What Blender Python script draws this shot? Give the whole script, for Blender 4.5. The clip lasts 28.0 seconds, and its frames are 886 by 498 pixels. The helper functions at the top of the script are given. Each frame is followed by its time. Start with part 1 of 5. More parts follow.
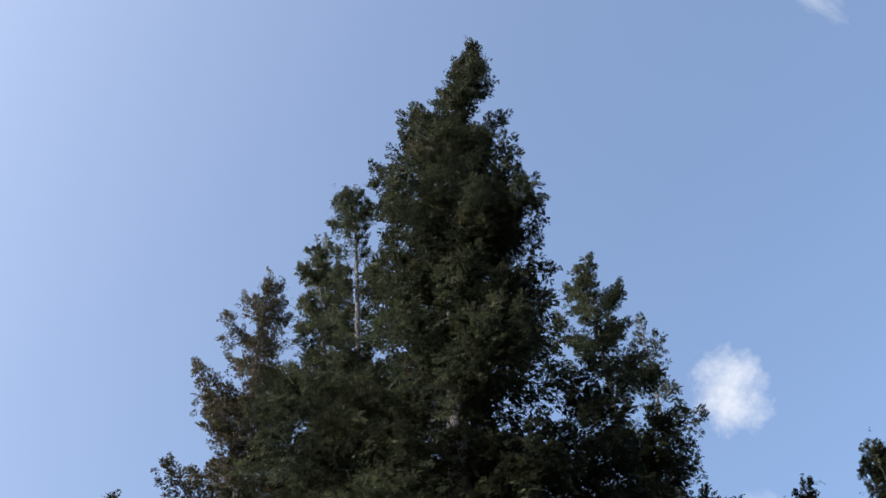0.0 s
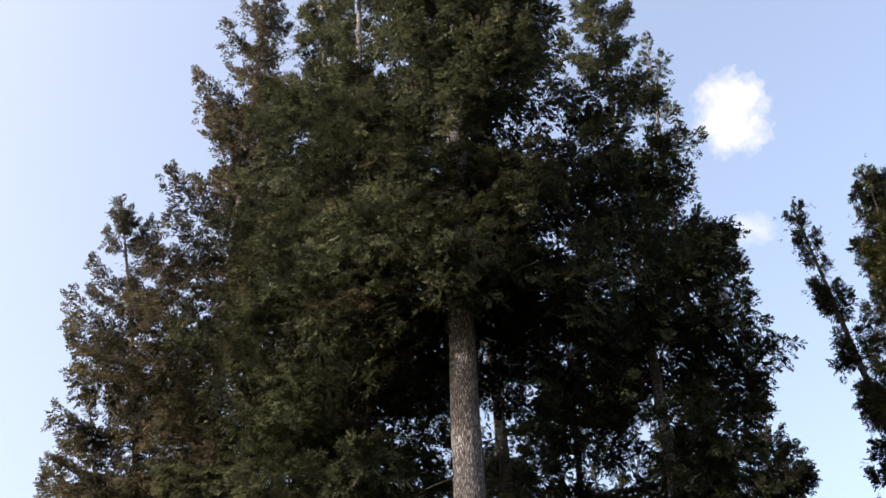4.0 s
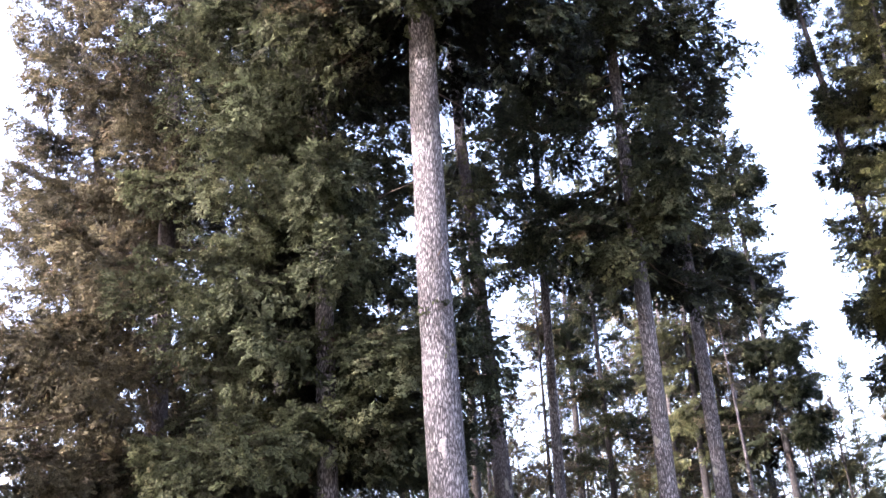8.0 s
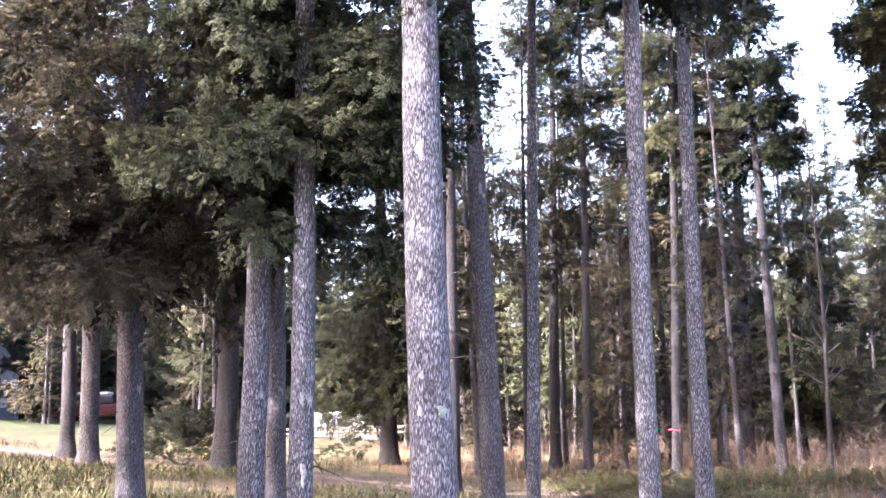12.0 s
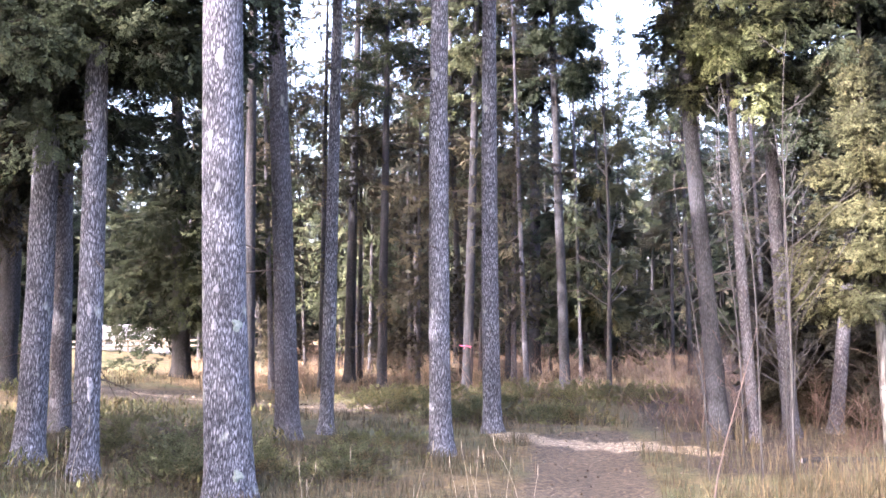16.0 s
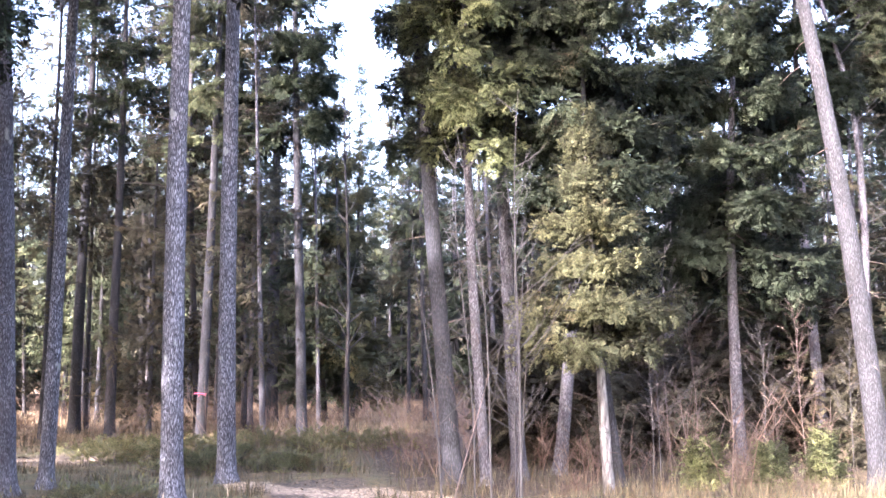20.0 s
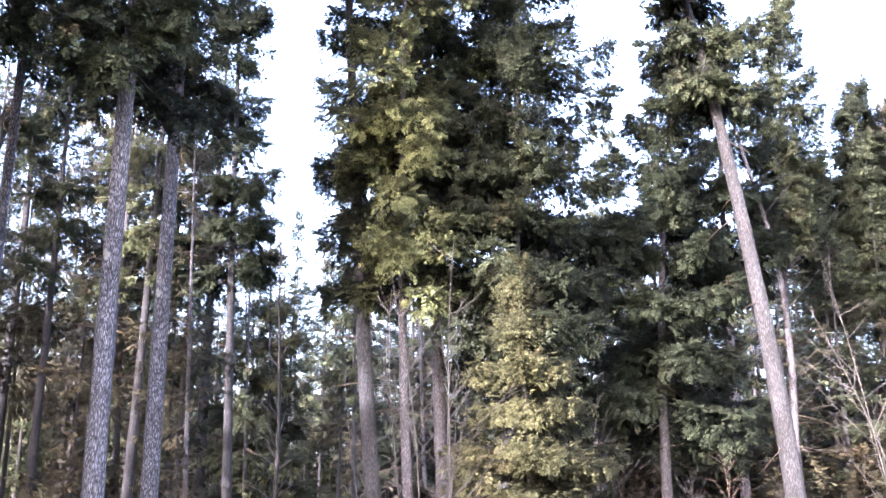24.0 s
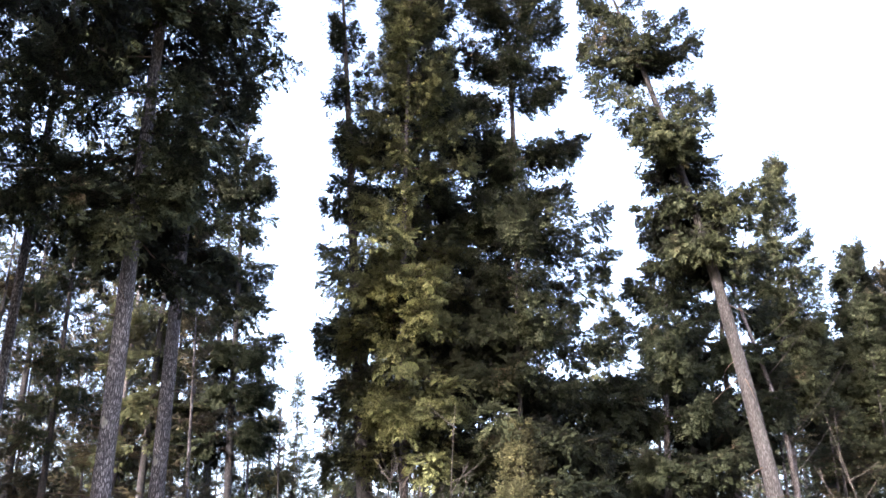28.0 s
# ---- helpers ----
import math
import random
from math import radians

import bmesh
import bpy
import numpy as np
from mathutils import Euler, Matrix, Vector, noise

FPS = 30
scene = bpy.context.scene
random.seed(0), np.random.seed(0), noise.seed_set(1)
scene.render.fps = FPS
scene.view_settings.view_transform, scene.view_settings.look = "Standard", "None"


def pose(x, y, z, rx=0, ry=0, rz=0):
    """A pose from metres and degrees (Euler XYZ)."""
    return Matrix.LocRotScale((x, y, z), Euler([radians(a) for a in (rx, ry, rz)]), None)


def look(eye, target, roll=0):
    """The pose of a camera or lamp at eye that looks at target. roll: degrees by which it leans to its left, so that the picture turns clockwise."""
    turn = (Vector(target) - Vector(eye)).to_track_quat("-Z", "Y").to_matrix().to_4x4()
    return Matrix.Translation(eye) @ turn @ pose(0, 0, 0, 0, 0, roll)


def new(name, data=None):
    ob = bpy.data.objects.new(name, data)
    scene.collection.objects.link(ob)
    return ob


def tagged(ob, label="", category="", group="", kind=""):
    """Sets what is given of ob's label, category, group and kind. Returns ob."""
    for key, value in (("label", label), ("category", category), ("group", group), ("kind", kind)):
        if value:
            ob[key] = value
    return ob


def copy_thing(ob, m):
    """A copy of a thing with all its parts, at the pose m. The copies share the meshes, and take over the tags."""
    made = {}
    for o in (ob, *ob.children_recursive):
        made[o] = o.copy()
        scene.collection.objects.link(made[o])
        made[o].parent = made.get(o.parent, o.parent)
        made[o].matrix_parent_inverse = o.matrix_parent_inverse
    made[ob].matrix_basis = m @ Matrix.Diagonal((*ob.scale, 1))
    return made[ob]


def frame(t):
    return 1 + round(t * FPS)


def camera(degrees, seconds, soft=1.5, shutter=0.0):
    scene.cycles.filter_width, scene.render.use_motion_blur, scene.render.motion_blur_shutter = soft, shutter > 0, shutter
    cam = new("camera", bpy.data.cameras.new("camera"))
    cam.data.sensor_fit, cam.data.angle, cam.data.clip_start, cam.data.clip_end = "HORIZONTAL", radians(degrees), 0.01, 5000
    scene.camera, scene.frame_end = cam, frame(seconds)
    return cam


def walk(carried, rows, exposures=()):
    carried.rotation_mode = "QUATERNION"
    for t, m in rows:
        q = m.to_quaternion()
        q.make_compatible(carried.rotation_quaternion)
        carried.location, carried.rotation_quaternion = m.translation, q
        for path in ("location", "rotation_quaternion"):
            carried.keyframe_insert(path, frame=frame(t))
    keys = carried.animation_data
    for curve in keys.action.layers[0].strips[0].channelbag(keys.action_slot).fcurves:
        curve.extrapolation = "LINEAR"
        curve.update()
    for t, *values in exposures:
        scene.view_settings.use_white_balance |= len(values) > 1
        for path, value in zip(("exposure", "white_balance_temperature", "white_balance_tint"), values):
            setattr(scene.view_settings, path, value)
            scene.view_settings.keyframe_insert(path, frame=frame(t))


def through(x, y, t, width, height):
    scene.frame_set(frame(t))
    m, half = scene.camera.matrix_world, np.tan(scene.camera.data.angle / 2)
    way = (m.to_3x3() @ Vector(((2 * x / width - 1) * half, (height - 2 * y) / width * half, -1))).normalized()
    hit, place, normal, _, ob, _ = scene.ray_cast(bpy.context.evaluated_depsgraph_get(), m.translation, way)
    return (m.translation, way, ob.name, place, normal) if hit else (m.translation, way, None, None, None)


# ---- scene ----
# ---- the camera turns on the spot: seconds, yaw, pitch, lean to its right
cam = camera(44.0, 28.0, soft=1.5)
EYE = 1.6
ROWS = [
    (0, 0.00, 54.06, 6.36),
    (0.5, 0.39, 53.26, 5.93),
    (1, 1.11, 51.96, 5.31),
    (1.5, 1.77, 49.89, 4.96),
    (2, 2.16, 47.80, 4.27),
    (2.5, 2.22, 45.51, 4.22),
    (3, 2.12, 43.41, 4.10),
    (3.5, 2.04, 41.46, 3.84),
    (4, 1.92, 39.31, 3.41),
    (4.5, 1.81, 37.30, 3.46),
    (6.5, 1.68, 30.80, 2.51),
    (7, 1.14, 28.24, 3.33),
    (7.5, 0.82, 26.03, 4.33),
    (8, 0.67, 23.95, 4.12),
    (8.5, 0.41, 21.84, 3.67),
    (9, 1.00, 19.73, 3.52),
    (9.5, 1.24, 17.25, 3.35),
    (10, 0.92, 15.31, 3.31),
    (10.5, 0.62, 14.32, 2.61),
    (11, 0.83, 12.06, 1.76),
    (11.5, 0.71, 9.72, 1.20),
    (12, 0.30, 8.51, 1.28),
    (12.5, 0.04, 7.34, 1.09),
    (14.5, -5.30, 4.43, 1.12),
    (15, -6.46, 4.04, 1.00),
    (15.5, -8.23, 3.84, 0.96),
    (16, -10.13, 3.97, 0.56),
    (16.5, -12.25, 4.24, 0.66),
    (17, -14.04, 4.45, 0.98),
    (17.5, -15.33, 4.55, 0.85),
    (18, -17.47, 4.95, 1.16),
    (18.5, -19.40, 5.40, 1.43),
    (19, -21.08, 6.09, 1.66),
    (19.5, -22.32, 6.02, 1.35),
    (20, -23.74, 6.23, 0.72),
    (20.5, -25.21, 7.21, 0.25),
    (22.5, -27.73, 11.01, 0.27),
    (23, -27.71, 12.17, 0.08),
    (23.5, -27.38, 12.59, -0.09),
    (24, -27.26, 13.87, 0.17),
    (24.5, -27.46, 15.59, 0.14),
    (25, -27.92, 16.19, 0.27),
    (25.5, -27.70, 17.17, 0.46),
    (26, -27.34, 18.83, 0.49),
    (26.5, -27.35, 19.77, 0.61),
    (27, -27.39, 20.71, 0.46),
    (27.5, -27.41, 21.42, 0.55),
    (28, -27.27, 22.45, 0.57),
]
EXPOSURES = [(0.0, 1.28, 6000, 9), (2.0, 1.6, 6450, 10), (3.0, 1.8, 6900, 12), (4.5, 2.1, 7400, 16), (6.5, 3.55, 6900, 25), (8.0, 3.93, 6350, 28), (12.0, 4.36, 6000, 31), (17.0, 4.36, 5850, 28), (22.5, 4.48, 5730, 28), (26.0, 3.85, 6150, 25), (28.0, 3.4, 6400, 22)]
walk(cam, [(t, pose(0, 0, EYE, 90 + pitch, 0, yaw) @ pose(0, 0, 0, 0, 0, -lean)) for t, yaw, pitch, lean in ROWS], EXPOSURES)

# ---- sky and sun: low autumn sun from the left
SUN_AZ, SUN_EL = -118.0, 27.0          # degrees clockwise from +y, degrees up
world = bpy.data.worlds.new("sky_world")
scene.world = world
world.use_nodes = True
wn = world.node_tree
sky = wn.nodes.new("ShaderNodeTexSky")
sky.sky_type = "NISHITA"
sky.sun_disc = False
sky.sun_elevation = radians(SUN_EL)
sky.sun_rotation = radians(SUN_AZ)
sky.air_density, sky.dust_density, sky.ozone_density = 1.0, 7.5, 1.0
wn.links.new(sky.outputs[0], wn.nodes["Background"].inputs[0])
wn.nodes["Background"].inputs[1].default_value = 0.15
sun = new("sun", bpy.data.lights.new("sun", "SUN"))
sun.data.energy, sun.data.angle, sun.data.color = 2.1, radians(0.53), (1.0, 0.93, 0.84)
to_sun = Vector((math.sin(radians(SUN_AZ)) * math.cos(radians(SUN_EL)), math.cos(radians(SUN_AZ)) * math.cos(radians(SUN_EL)), math.sin(radians(SUN_EL))))
sun.matrix_world = look(to_sun * 80, (0, 0, 0))


# ---- materials
def material(name, roughness=0.85):
    m = bpy.data.materials.new(name)
    m.use_nodes = True
    t = m.node_tree
    b = t.nodes["Principled BSDF"]
    b.inputs["Roughness"].default_value = roughness
    b.inputs["Specular IOR Level"].default_value = 0.25
    return m, t, b


def node(t, kind, **values):
    n = t.nodes.new(kind)
    for k, v in values.items():
        n.inputs[k.replace("_", " ")].default_value = v
    return n


def ramp(t, source, *stops):
    r = t.nodes.new("ShaderNodeValToRGB")
    e = r.color_ramp.elements
    while len(e) < len(stops):
        e.new(0.5)
    for el, (p, c) in zip(e, stops):
        el.position, el.color = p, (*c, 1)
    t.links.new(source, r.inputs[0])
    return r


def mix(t, kind, fac, a, b):
    n = t.nodes.new("ShaderNodeMix")
    n.data_type, n.blend_type = "RGBA", kind
    for k, v in ((0, fac), (6, a), (7, b)):
        if isinstance(v, bpy.types.NodeSocket):
            t.links.new(v, n.inputs[k])
        else:
            n.inputs[k].default_value = v if k == 0 else (*v, 1)
    return n.outputs[2]


def coords(t, scale=(1, 1, 1), out="Object"):
    c = t.nodes.new("ShaderNodeTexCoord")
    m = node(t, "ShaderNodeMapping", Scale=scale)
    t.links.new(c.outputs[out], m.inputs[0])
    return m.outputs[0]


def noise_tex(t, vec, scale, detail=4.0, rough=0.6):
    n = node(t, "ShaderNodeTexNoise", Scale=scale, Detail=detail, Roughness=rough)
    t.links.new(vec, n.inputs["Vector"])
    return n.outputs["Fac"]


def bump(t, b, height, strength, distance):
    n = node(t, "ShaderNodeBump", Strength=strength, Distance=distance)
    t.links.new(height, n.inputs["Height"])
    t.links.new(n.outputs[0], b.inputs["Normal"])


def bark_material(name, dark, mid, pale, flake=55.0, lichen=0.0):
    """Scaly bark: stretched flakes, paler on their faces, dark in the furrows, lichen blotches."""
    m, t, b = material(name, 0.92)
    v = coords(t, (1, 1, 0.24))
    warp = noise_tex(t, v, 9, 3)
    add = t.nodes.new("ShaderNodeVectorMath")
    add.operation = "MULTIPLY_ADD"
    t.links.new(v, add.inputs[0])
    add.inputs[1].default_value = (1, 1, 1)
    sc = t.nodes.new("ShaderNodeVectorMath")
    sc.operation = "SCALE"
    comb = t.nodes.new("ShaderNodeCombineXYZ")
    for k in range(3):
        t.links.new(warp, comb.inputs[k])
    t.links.new(comb.outputs[0], sc.inputs[0])
    sc.inputs["Scale"].default_value = 0.09
    t.links.new(sc.outputs[0], add.inputs[2])
    vor = node(t, "ShaderNodeTexVoronoi", Scale=flake, Randomness=1.0)
    vor.feature = "DISTANCE_TO_EDGE"
    t.links.new(add.outputs[0], vor.inputs["Vector"])
    fine = noise_tex(t, v, flake * 1.5, 5, 0.75)
    r1 = ramp(t, vor.outputs["Distance"], (0.05, dark), (0.17, mid), (0.33, pale))
    r2 = ramp(t, fine, (0.42, dark), (0.54, mid), (0.68, pale))
    col = mix(t, "MIX", 0.5, r1.outputs[0], r2.outputs[0])
    big = noise_tex(t, coords(t, (1, 1, 0.45)), 3.2, 4)
    shade = ramp(t, big, (0.3, (0.62, 0.60, 0.60)), (0.7, (1.2, 1.2, 1.22)))
    col = mix(t, "MULTIPLY", 1.0, col, shade.outputs[0])
    if lichen:
        spots = noise_tex(t, coords(t, (1, 1, 0.55)), 6.0, 2)
        mask = ramp(t, spots, (0.66, (0, 0, 0)), (0.72, (lichen, lichen, lichen)))
        col = mix(t, "MIX", mask.outputs[0], col, (0.42, 0.44, 0.38))
    t.links.new(col, b.inputs["Base Color"])
    inv = t.nodes.new("ShaderNodeMath")
    inv.operation = "ADD"
    t.links.new(fine, inv.inputs[0])
    t.links.new(vor.outputs["Distance"], inv.inputs[1])
    bump(t, b, inv.outputs[0], 0.8, 0.02)
    return m


def needle_material(name, deep, mid, tip, dead=(0.11, 0.08, 0.055), dead_part=0.06, through=0.4, grain_size=34.0):
    """Needles: shifting greens from bough to bough, some boughs dry; a little light comes through."""
    m, t, b = material(name, 0.7)
    b.inputs["Specular IOR Level"].default_value = 0.12
    geo = t.nodes.new("ShaderNodeNewGeometry")
    info = t.nodes.new("ShaderNodeObjectInfo")
    grain = t.nodes.new("ShaderNodeMath")
    grain.operation = "MULTIPLY_ADD"
    t.links.new(geo.outputs["Random Per Island"], grain.inputs[0])
    grain.inputs[1].default_value = 0.14
    t.links.new(noise_tex(t, coords(t), 2.6, 3), grain.inputs[2])
    r = ramp(t, grain.outputs[0], (0.36, deep), (0.56, mid), (0.76, tip))
    p = ramp(t, noise_tex(t, coords(t), 0.7, 2), (0.3, (0.75, 0.78, 0.8)), (0.7, (1.2, 1.18, 1.1)))
    col = mix(t, "MULTIPLY", 1.0, r.outputs[0], p.outputs[0])
    lim = 0.74 - dead_part
    d = ramp(t, noise_tex(t, coords(t), 1.3, 3), (lim - 0.05, (0, 0, 0)), (lim + 0.08, (0.85, 0.85, 0.85)))
    col = mix(t, "MIX", d.outputs[0], col, dead)
    fine = noise_tex(t, coords(t), grain_size, 2.0, 0.6)
    speck = ramp(t, fine, (0.45, (0.7, 0.7, 0.7)), (0.68, (1.35, 1.35, 1.3)))
    col = mix(t, "MULTIPLY", 1.0, col, speck.outputs[0])
    own = ramp(t, info.outputs["Random"], (0.0, (0.86, 0.9, 0.95)), (1.0, (1.15, 1.1, 1.0)))
    col = mix(t, "MULTIPLY", 1.0, col, own.outputs[0])
    t.links.new(col, b.inputs["Base Color"])
    at = t.nodes.new("ShaderNodeAttribute")
    at.attribute_name = "tuft"
    vt = t.nodes.new("ShaderNodeVectorTransform")
    vt.vector_type, vt.convert_from, vt.convert_to = "NORMAL", "OBJECT", "WORLD"
    t.links.new(at.outputs["Vector"], vt.inputs[0])
    tr = t.nodes.new("ShaderNodeBsdfTranslucent")
    t.links.new(col, tr.inputs[0])
    for n in (b, tr):
        t.links.new(vt.outputs[0], n.inputs["Normal"])
    mx = t.nodes.new("ShaderNodeMixShader")
    mx.inputs[0].default_value = through
    t.links.new(b.outputs[0], mx.inputs[1])
    t.links.new(tr.outputs[0], mx.inputs[2])
    # single needles with gaps between them
    comb = ramp(t, fine, (0.41, (0, 0, 0)), (0.47, (1, 1, 1)))
    gap, whole = t.nodes.new("ShaderNodeBsdfTransparent"), t.nodes.new("ShaderNodeMixShader")
    t.links.new(comb.outputs[0], whole.inputs[0])
    t.links.new(gap.outputs[0], whole.inputs[1])
    t.links.new(mx.outputs[0], whole.inputs[2])
    t.links.new(whole.outputs[0], t.nodes["Material Output"].inputs[0])
    return m


def mottled_material(name, a, b_col, c, scale=3.0, rough=0.9, relief=0.3, depth=0.01):
    m, t, b = material(name, rough)
    v = coords(t)
    n1, n2 = noise_tex(t, v, scale, 5), noise_tex(t, v, scale * 7, 3)
    r = ramp(t, n1, (0.3, a), (0.5, b_col), (0.72, c))
    s = ramp(t, n2, (0.3, (0.75, 0.75, 0.75)), (0.7, (1.2, 1.2, 1.2)))
    t.links.new(mix(t, "MULTIPLY", 1.0, r.outputs[0], s.outputs[0]), b.inputs["Base Color"])
    bump(t, b, n2, relief, depth)
    return m


def blade_material(name, *cols, rough=0.8):
    """Grass, stalks and leaves: each blade takes its own colour."""
    m, t, b = material(name, rough)
    geo = t.nodes.new("ShaderNodeNewGeometry")
    r = ramp(t, geo.outputs["Random Per Island"], *[(k / (len(cols) - 1), c) for k, c in enumerate(cols)])
    p = ramp(t, noise_tex(t, coords(t), 0.8, 3), (0.3, (0.7, 0.7, 0.7)), (0.7, (1.2, 1.2, 1.2)))
    t.links.new(mix(t, "MULTIPLY", 1.0, r.outputs[0], p.outputs[0]), b.inputs["Base Color"])
    return m


BARK_PALE = bark_material("pale_scaly_bark", (0.017, 0.017, 0.021), (0.1, 0.1, 0.11), (0.37, 0.375, 0.4), 50, 0.35)
BARK_GREY = bark_material("grey_scaly_bark", (0.024, 0.022, 0.024), (0.085, 0.082, 0.088), (0.23, 0.226, 0.238), 58, 0.35)
BARK_BROWN = bark_material("brown_scaly_bark", (0.012, 0.0115, 0.0115), (0.032, 0.0325, 0.036), (0.075, 0.076, 0.084), 52)
BARK_WHITE = bark_material("smooth_whitish_bark", (0.0518, 0.0475, 0.0432), (0.181, 0.173, 0.16), (0.268, 0.259, 0.238), 14)
TWIG_WOOD = mottled_material("dry_twig_wood", (0.03, 0.021, 0.0168), (0.054, 0.039, 0.03), (0.096, 0.078, 0.066), 6)
NEEDLE_DARK = needle_material("dark_spruce_needles", (0.0215, 0.0285, 0.018), (0.04, 0.051, 0.0315), (0.062, 0.0745, 0.0445), through=0.45)
NEEDLE_GREEN = needle_material("green_spruce_needles", (0.039, 0.048, 0.028), (0.074, 0.088, 0.05), (0.12, 0.134, 0.078), dead_part=0.07, through=0.45)
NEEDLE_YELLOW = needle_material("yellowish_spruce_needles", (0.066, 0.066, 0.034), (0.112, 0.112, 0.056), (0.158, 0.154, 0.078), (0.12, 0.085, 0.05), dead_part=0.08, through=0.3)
# brighter greens: sunlight on the slim spruce's crown is put into the colour
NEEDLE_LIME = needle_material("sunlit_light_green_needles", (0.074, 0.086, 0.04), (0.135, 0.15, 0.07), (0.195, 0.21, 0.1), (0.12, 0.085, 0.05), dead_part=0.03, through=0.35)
NEEDLE_BROWN = needle_material("browned_spruce_needles", (0.039, 0.038, 0.027), (0.074, 0.069, 0.046), (0.116, 0.105, 0.069), (0.095, 0.07, 0.05), 0.13)


# ---- mesh helpers
def mesh_from(name, verts, faces, mat, smooth=False):
    me = bpy.data.meshes.new(name)
    verts = np.asarray(verts, np.float32)
    faces = np.asarray(faces, np.int32)
    k = faces.shape[1]
    me.vertices.add(len(verts))
    me.vertices.foreach_set("co", verts.ravel())
    me.loops.add(faces.size)
    me.loops.foreach_set("vertex_index", faces.ravel())
    me.polygons.add(len(faces))
    me.polygons.foreach_set("loop_start", np.arange(0, faces.size, k, dtype=np.int32))
    me.polygons.foreach_set("loop_total", np.full(len(faces), k, np.int32))
    me.polygons.foreach_set("use_smooth", np.full(len(faces), smooth))
    me.update(calc_edges=True)
    me.materials.append(mat)
    return me


def piece(name, me, parent=None, label=""):
    """Links one mesh as a part of its thing."""
    ob = new(name, me)
    ob.parent = parent
    return tagged(ob, label)


def thing(name, m, label, category, group="", kind=""):
    ob = new(name)
    ob.matrix_world = m
    return tagged(ob, label, category, group, kind)


def unit(a):
    return a / np.maximum(np.linalg.norm(a, axis=-1, keepdims=True), 1e-9)


def tubes(paths, radii, sides):
    """Quads of many tapered tubes. paths: n x k x 3, radii: n x k."""
    n, k, _ = paths.shape
    tang = unit(np.gradient(paths, axis=1))
    ref = np.where(np.abs(tang[..., 2:3]) > 0.9, np.array([1.0, 0, 0]), np.array([0, 0, 1.0]))
    u = unit(np.cross(tang, ref))
    w = np.cross(tang, u)
    a = np.linspace(0, 2 * np.pi, sides, endpoint=False)
    ring = u[:, :, None] * np.cos(a)[None, None, :, None] + w[:, :, None] * np.sin(a)[None, None, :, None]
    verts = paths[:, :, None] + ring * radii[:, :, None, None]
    i = np.arange(n)[:, None, None] * k * sides + np.arange(k - 1)[None, :, None] * sides
    j = np.arange(sides)[None, None, :]
    j2 = (j + 1) % sides
    faces = np.stack([i + j, i + j2, i + sides + j2, i + sides + j], -1)
    return verts.reshape(-1, 3), faces.reshape(-1, 4)


def spray_template(rng, twigs, wide, lift=0.22):
    """One needled spray along +x: short blunt twigs set in pairs along an axis, some standing up or hanging. Returns verts, triangles and soft normals."""
    v, f, nn = [], [], []
    for k in range(twigs):
        if k == 0:
            o, d, ln = np.array([0.6, 0, 0]), np.array([1.0, rng.uniform(-0.2, 0.2), 0.05]), 0.42
        else:
            s = 0.75 * (k - rng.uniform(0, 0.9)) / twigs
            ang = radians(rng.uniform(28, 66)) * (1 if k % 2 else -1)
            o = np.array([s, 0, 0.0])
            d = np.array([math.cos(ang), math.sin(ang), rng.normal(0, lift)])
            ln = (0.5 - 0.24 * s) * rng.uniform(0.75, 1.2)
        d = d / np.linalg.norm(d)
        w = np.cross(d, unit(np.array([0, 0, 1.0]) + rng.normal(0, 0.9, 3)))
        w *= wide * rng.uniform(0.75, 1.3) / np.linalg.norm(w) / 2
        b = len(v)
        skew = d * wide * rng.uniform(-0.5, 0.5)
        v += [o, o + d * ln - w + skew, o + d * ln * 0.9 + w]
        f.append((b, b + 1, b + 2))
        out = np.array([0.3 * d[0], d[1], 0.7 * d[2]])
        nn += [out * 0.3, out, out]
    return np.array(v), np.array(f), np.array(nn)


def place_sprays(templates, pos, fwd, size, rng, roll=0.4, lift=0.8, soft=None):
    """Stands a spray at every place, pointing along fwd. Returns verts, triangles and soft normals that lean outward and up."""
    fwd = unit(fwd)
    up = unit(np.array([0, 0, 1.0]) + rng.normal(0, roll, fwd.shape))
    side = unit(np.cross(up, fwd))
    up = np.cross(fwd, side)
    pick = rng.integers(0, len(templates), len(pos))
    vs, fs, ns, base = [], [], [], 0
    for k, (tv, tf, tn) in enumerate(templates):
        i = np.nonzero(pick == k)[0]
        if not len(i):
            continue

        def turned(loc):
            return loc[..., 0:1] * fwd[i, None] + loc[..., 1:2] * side[i, None] + loc[..., 2:3] * up[i, None]

        vs.append((pos[i, None] + turned(tv[None] * size[i, None, None])).reshape(-1, 3))
        out = lift * (0.6 * up + 0.5 * fwd) if soft is None else soft
        ns.append(unit(turned(np.broadcast_to(tn[None], (len(i), *tn.shape))) * (1 if soft is None else 0.45) + out[i, None]).reshape(-1, 3))
        fs.append((tf[None] + (np.arange(len(i)) * len(tv))[:, None, None] + base).reshape(-1, 3))
        base += len(i) * len(tv)
    return np.concatenate(vs), np.concatenate(fs), np.concatenate(ns)


def needle_mesh(name, data, mat):
    verts, faces, soft = data
    me = mesh_from(name, verts, faces, mat)
    me.attributes.new("tuft", "FLOAT_VECTOR", "POINT").data.foreach_set("vector", soft.astype(np.float32).ravel())
    return me


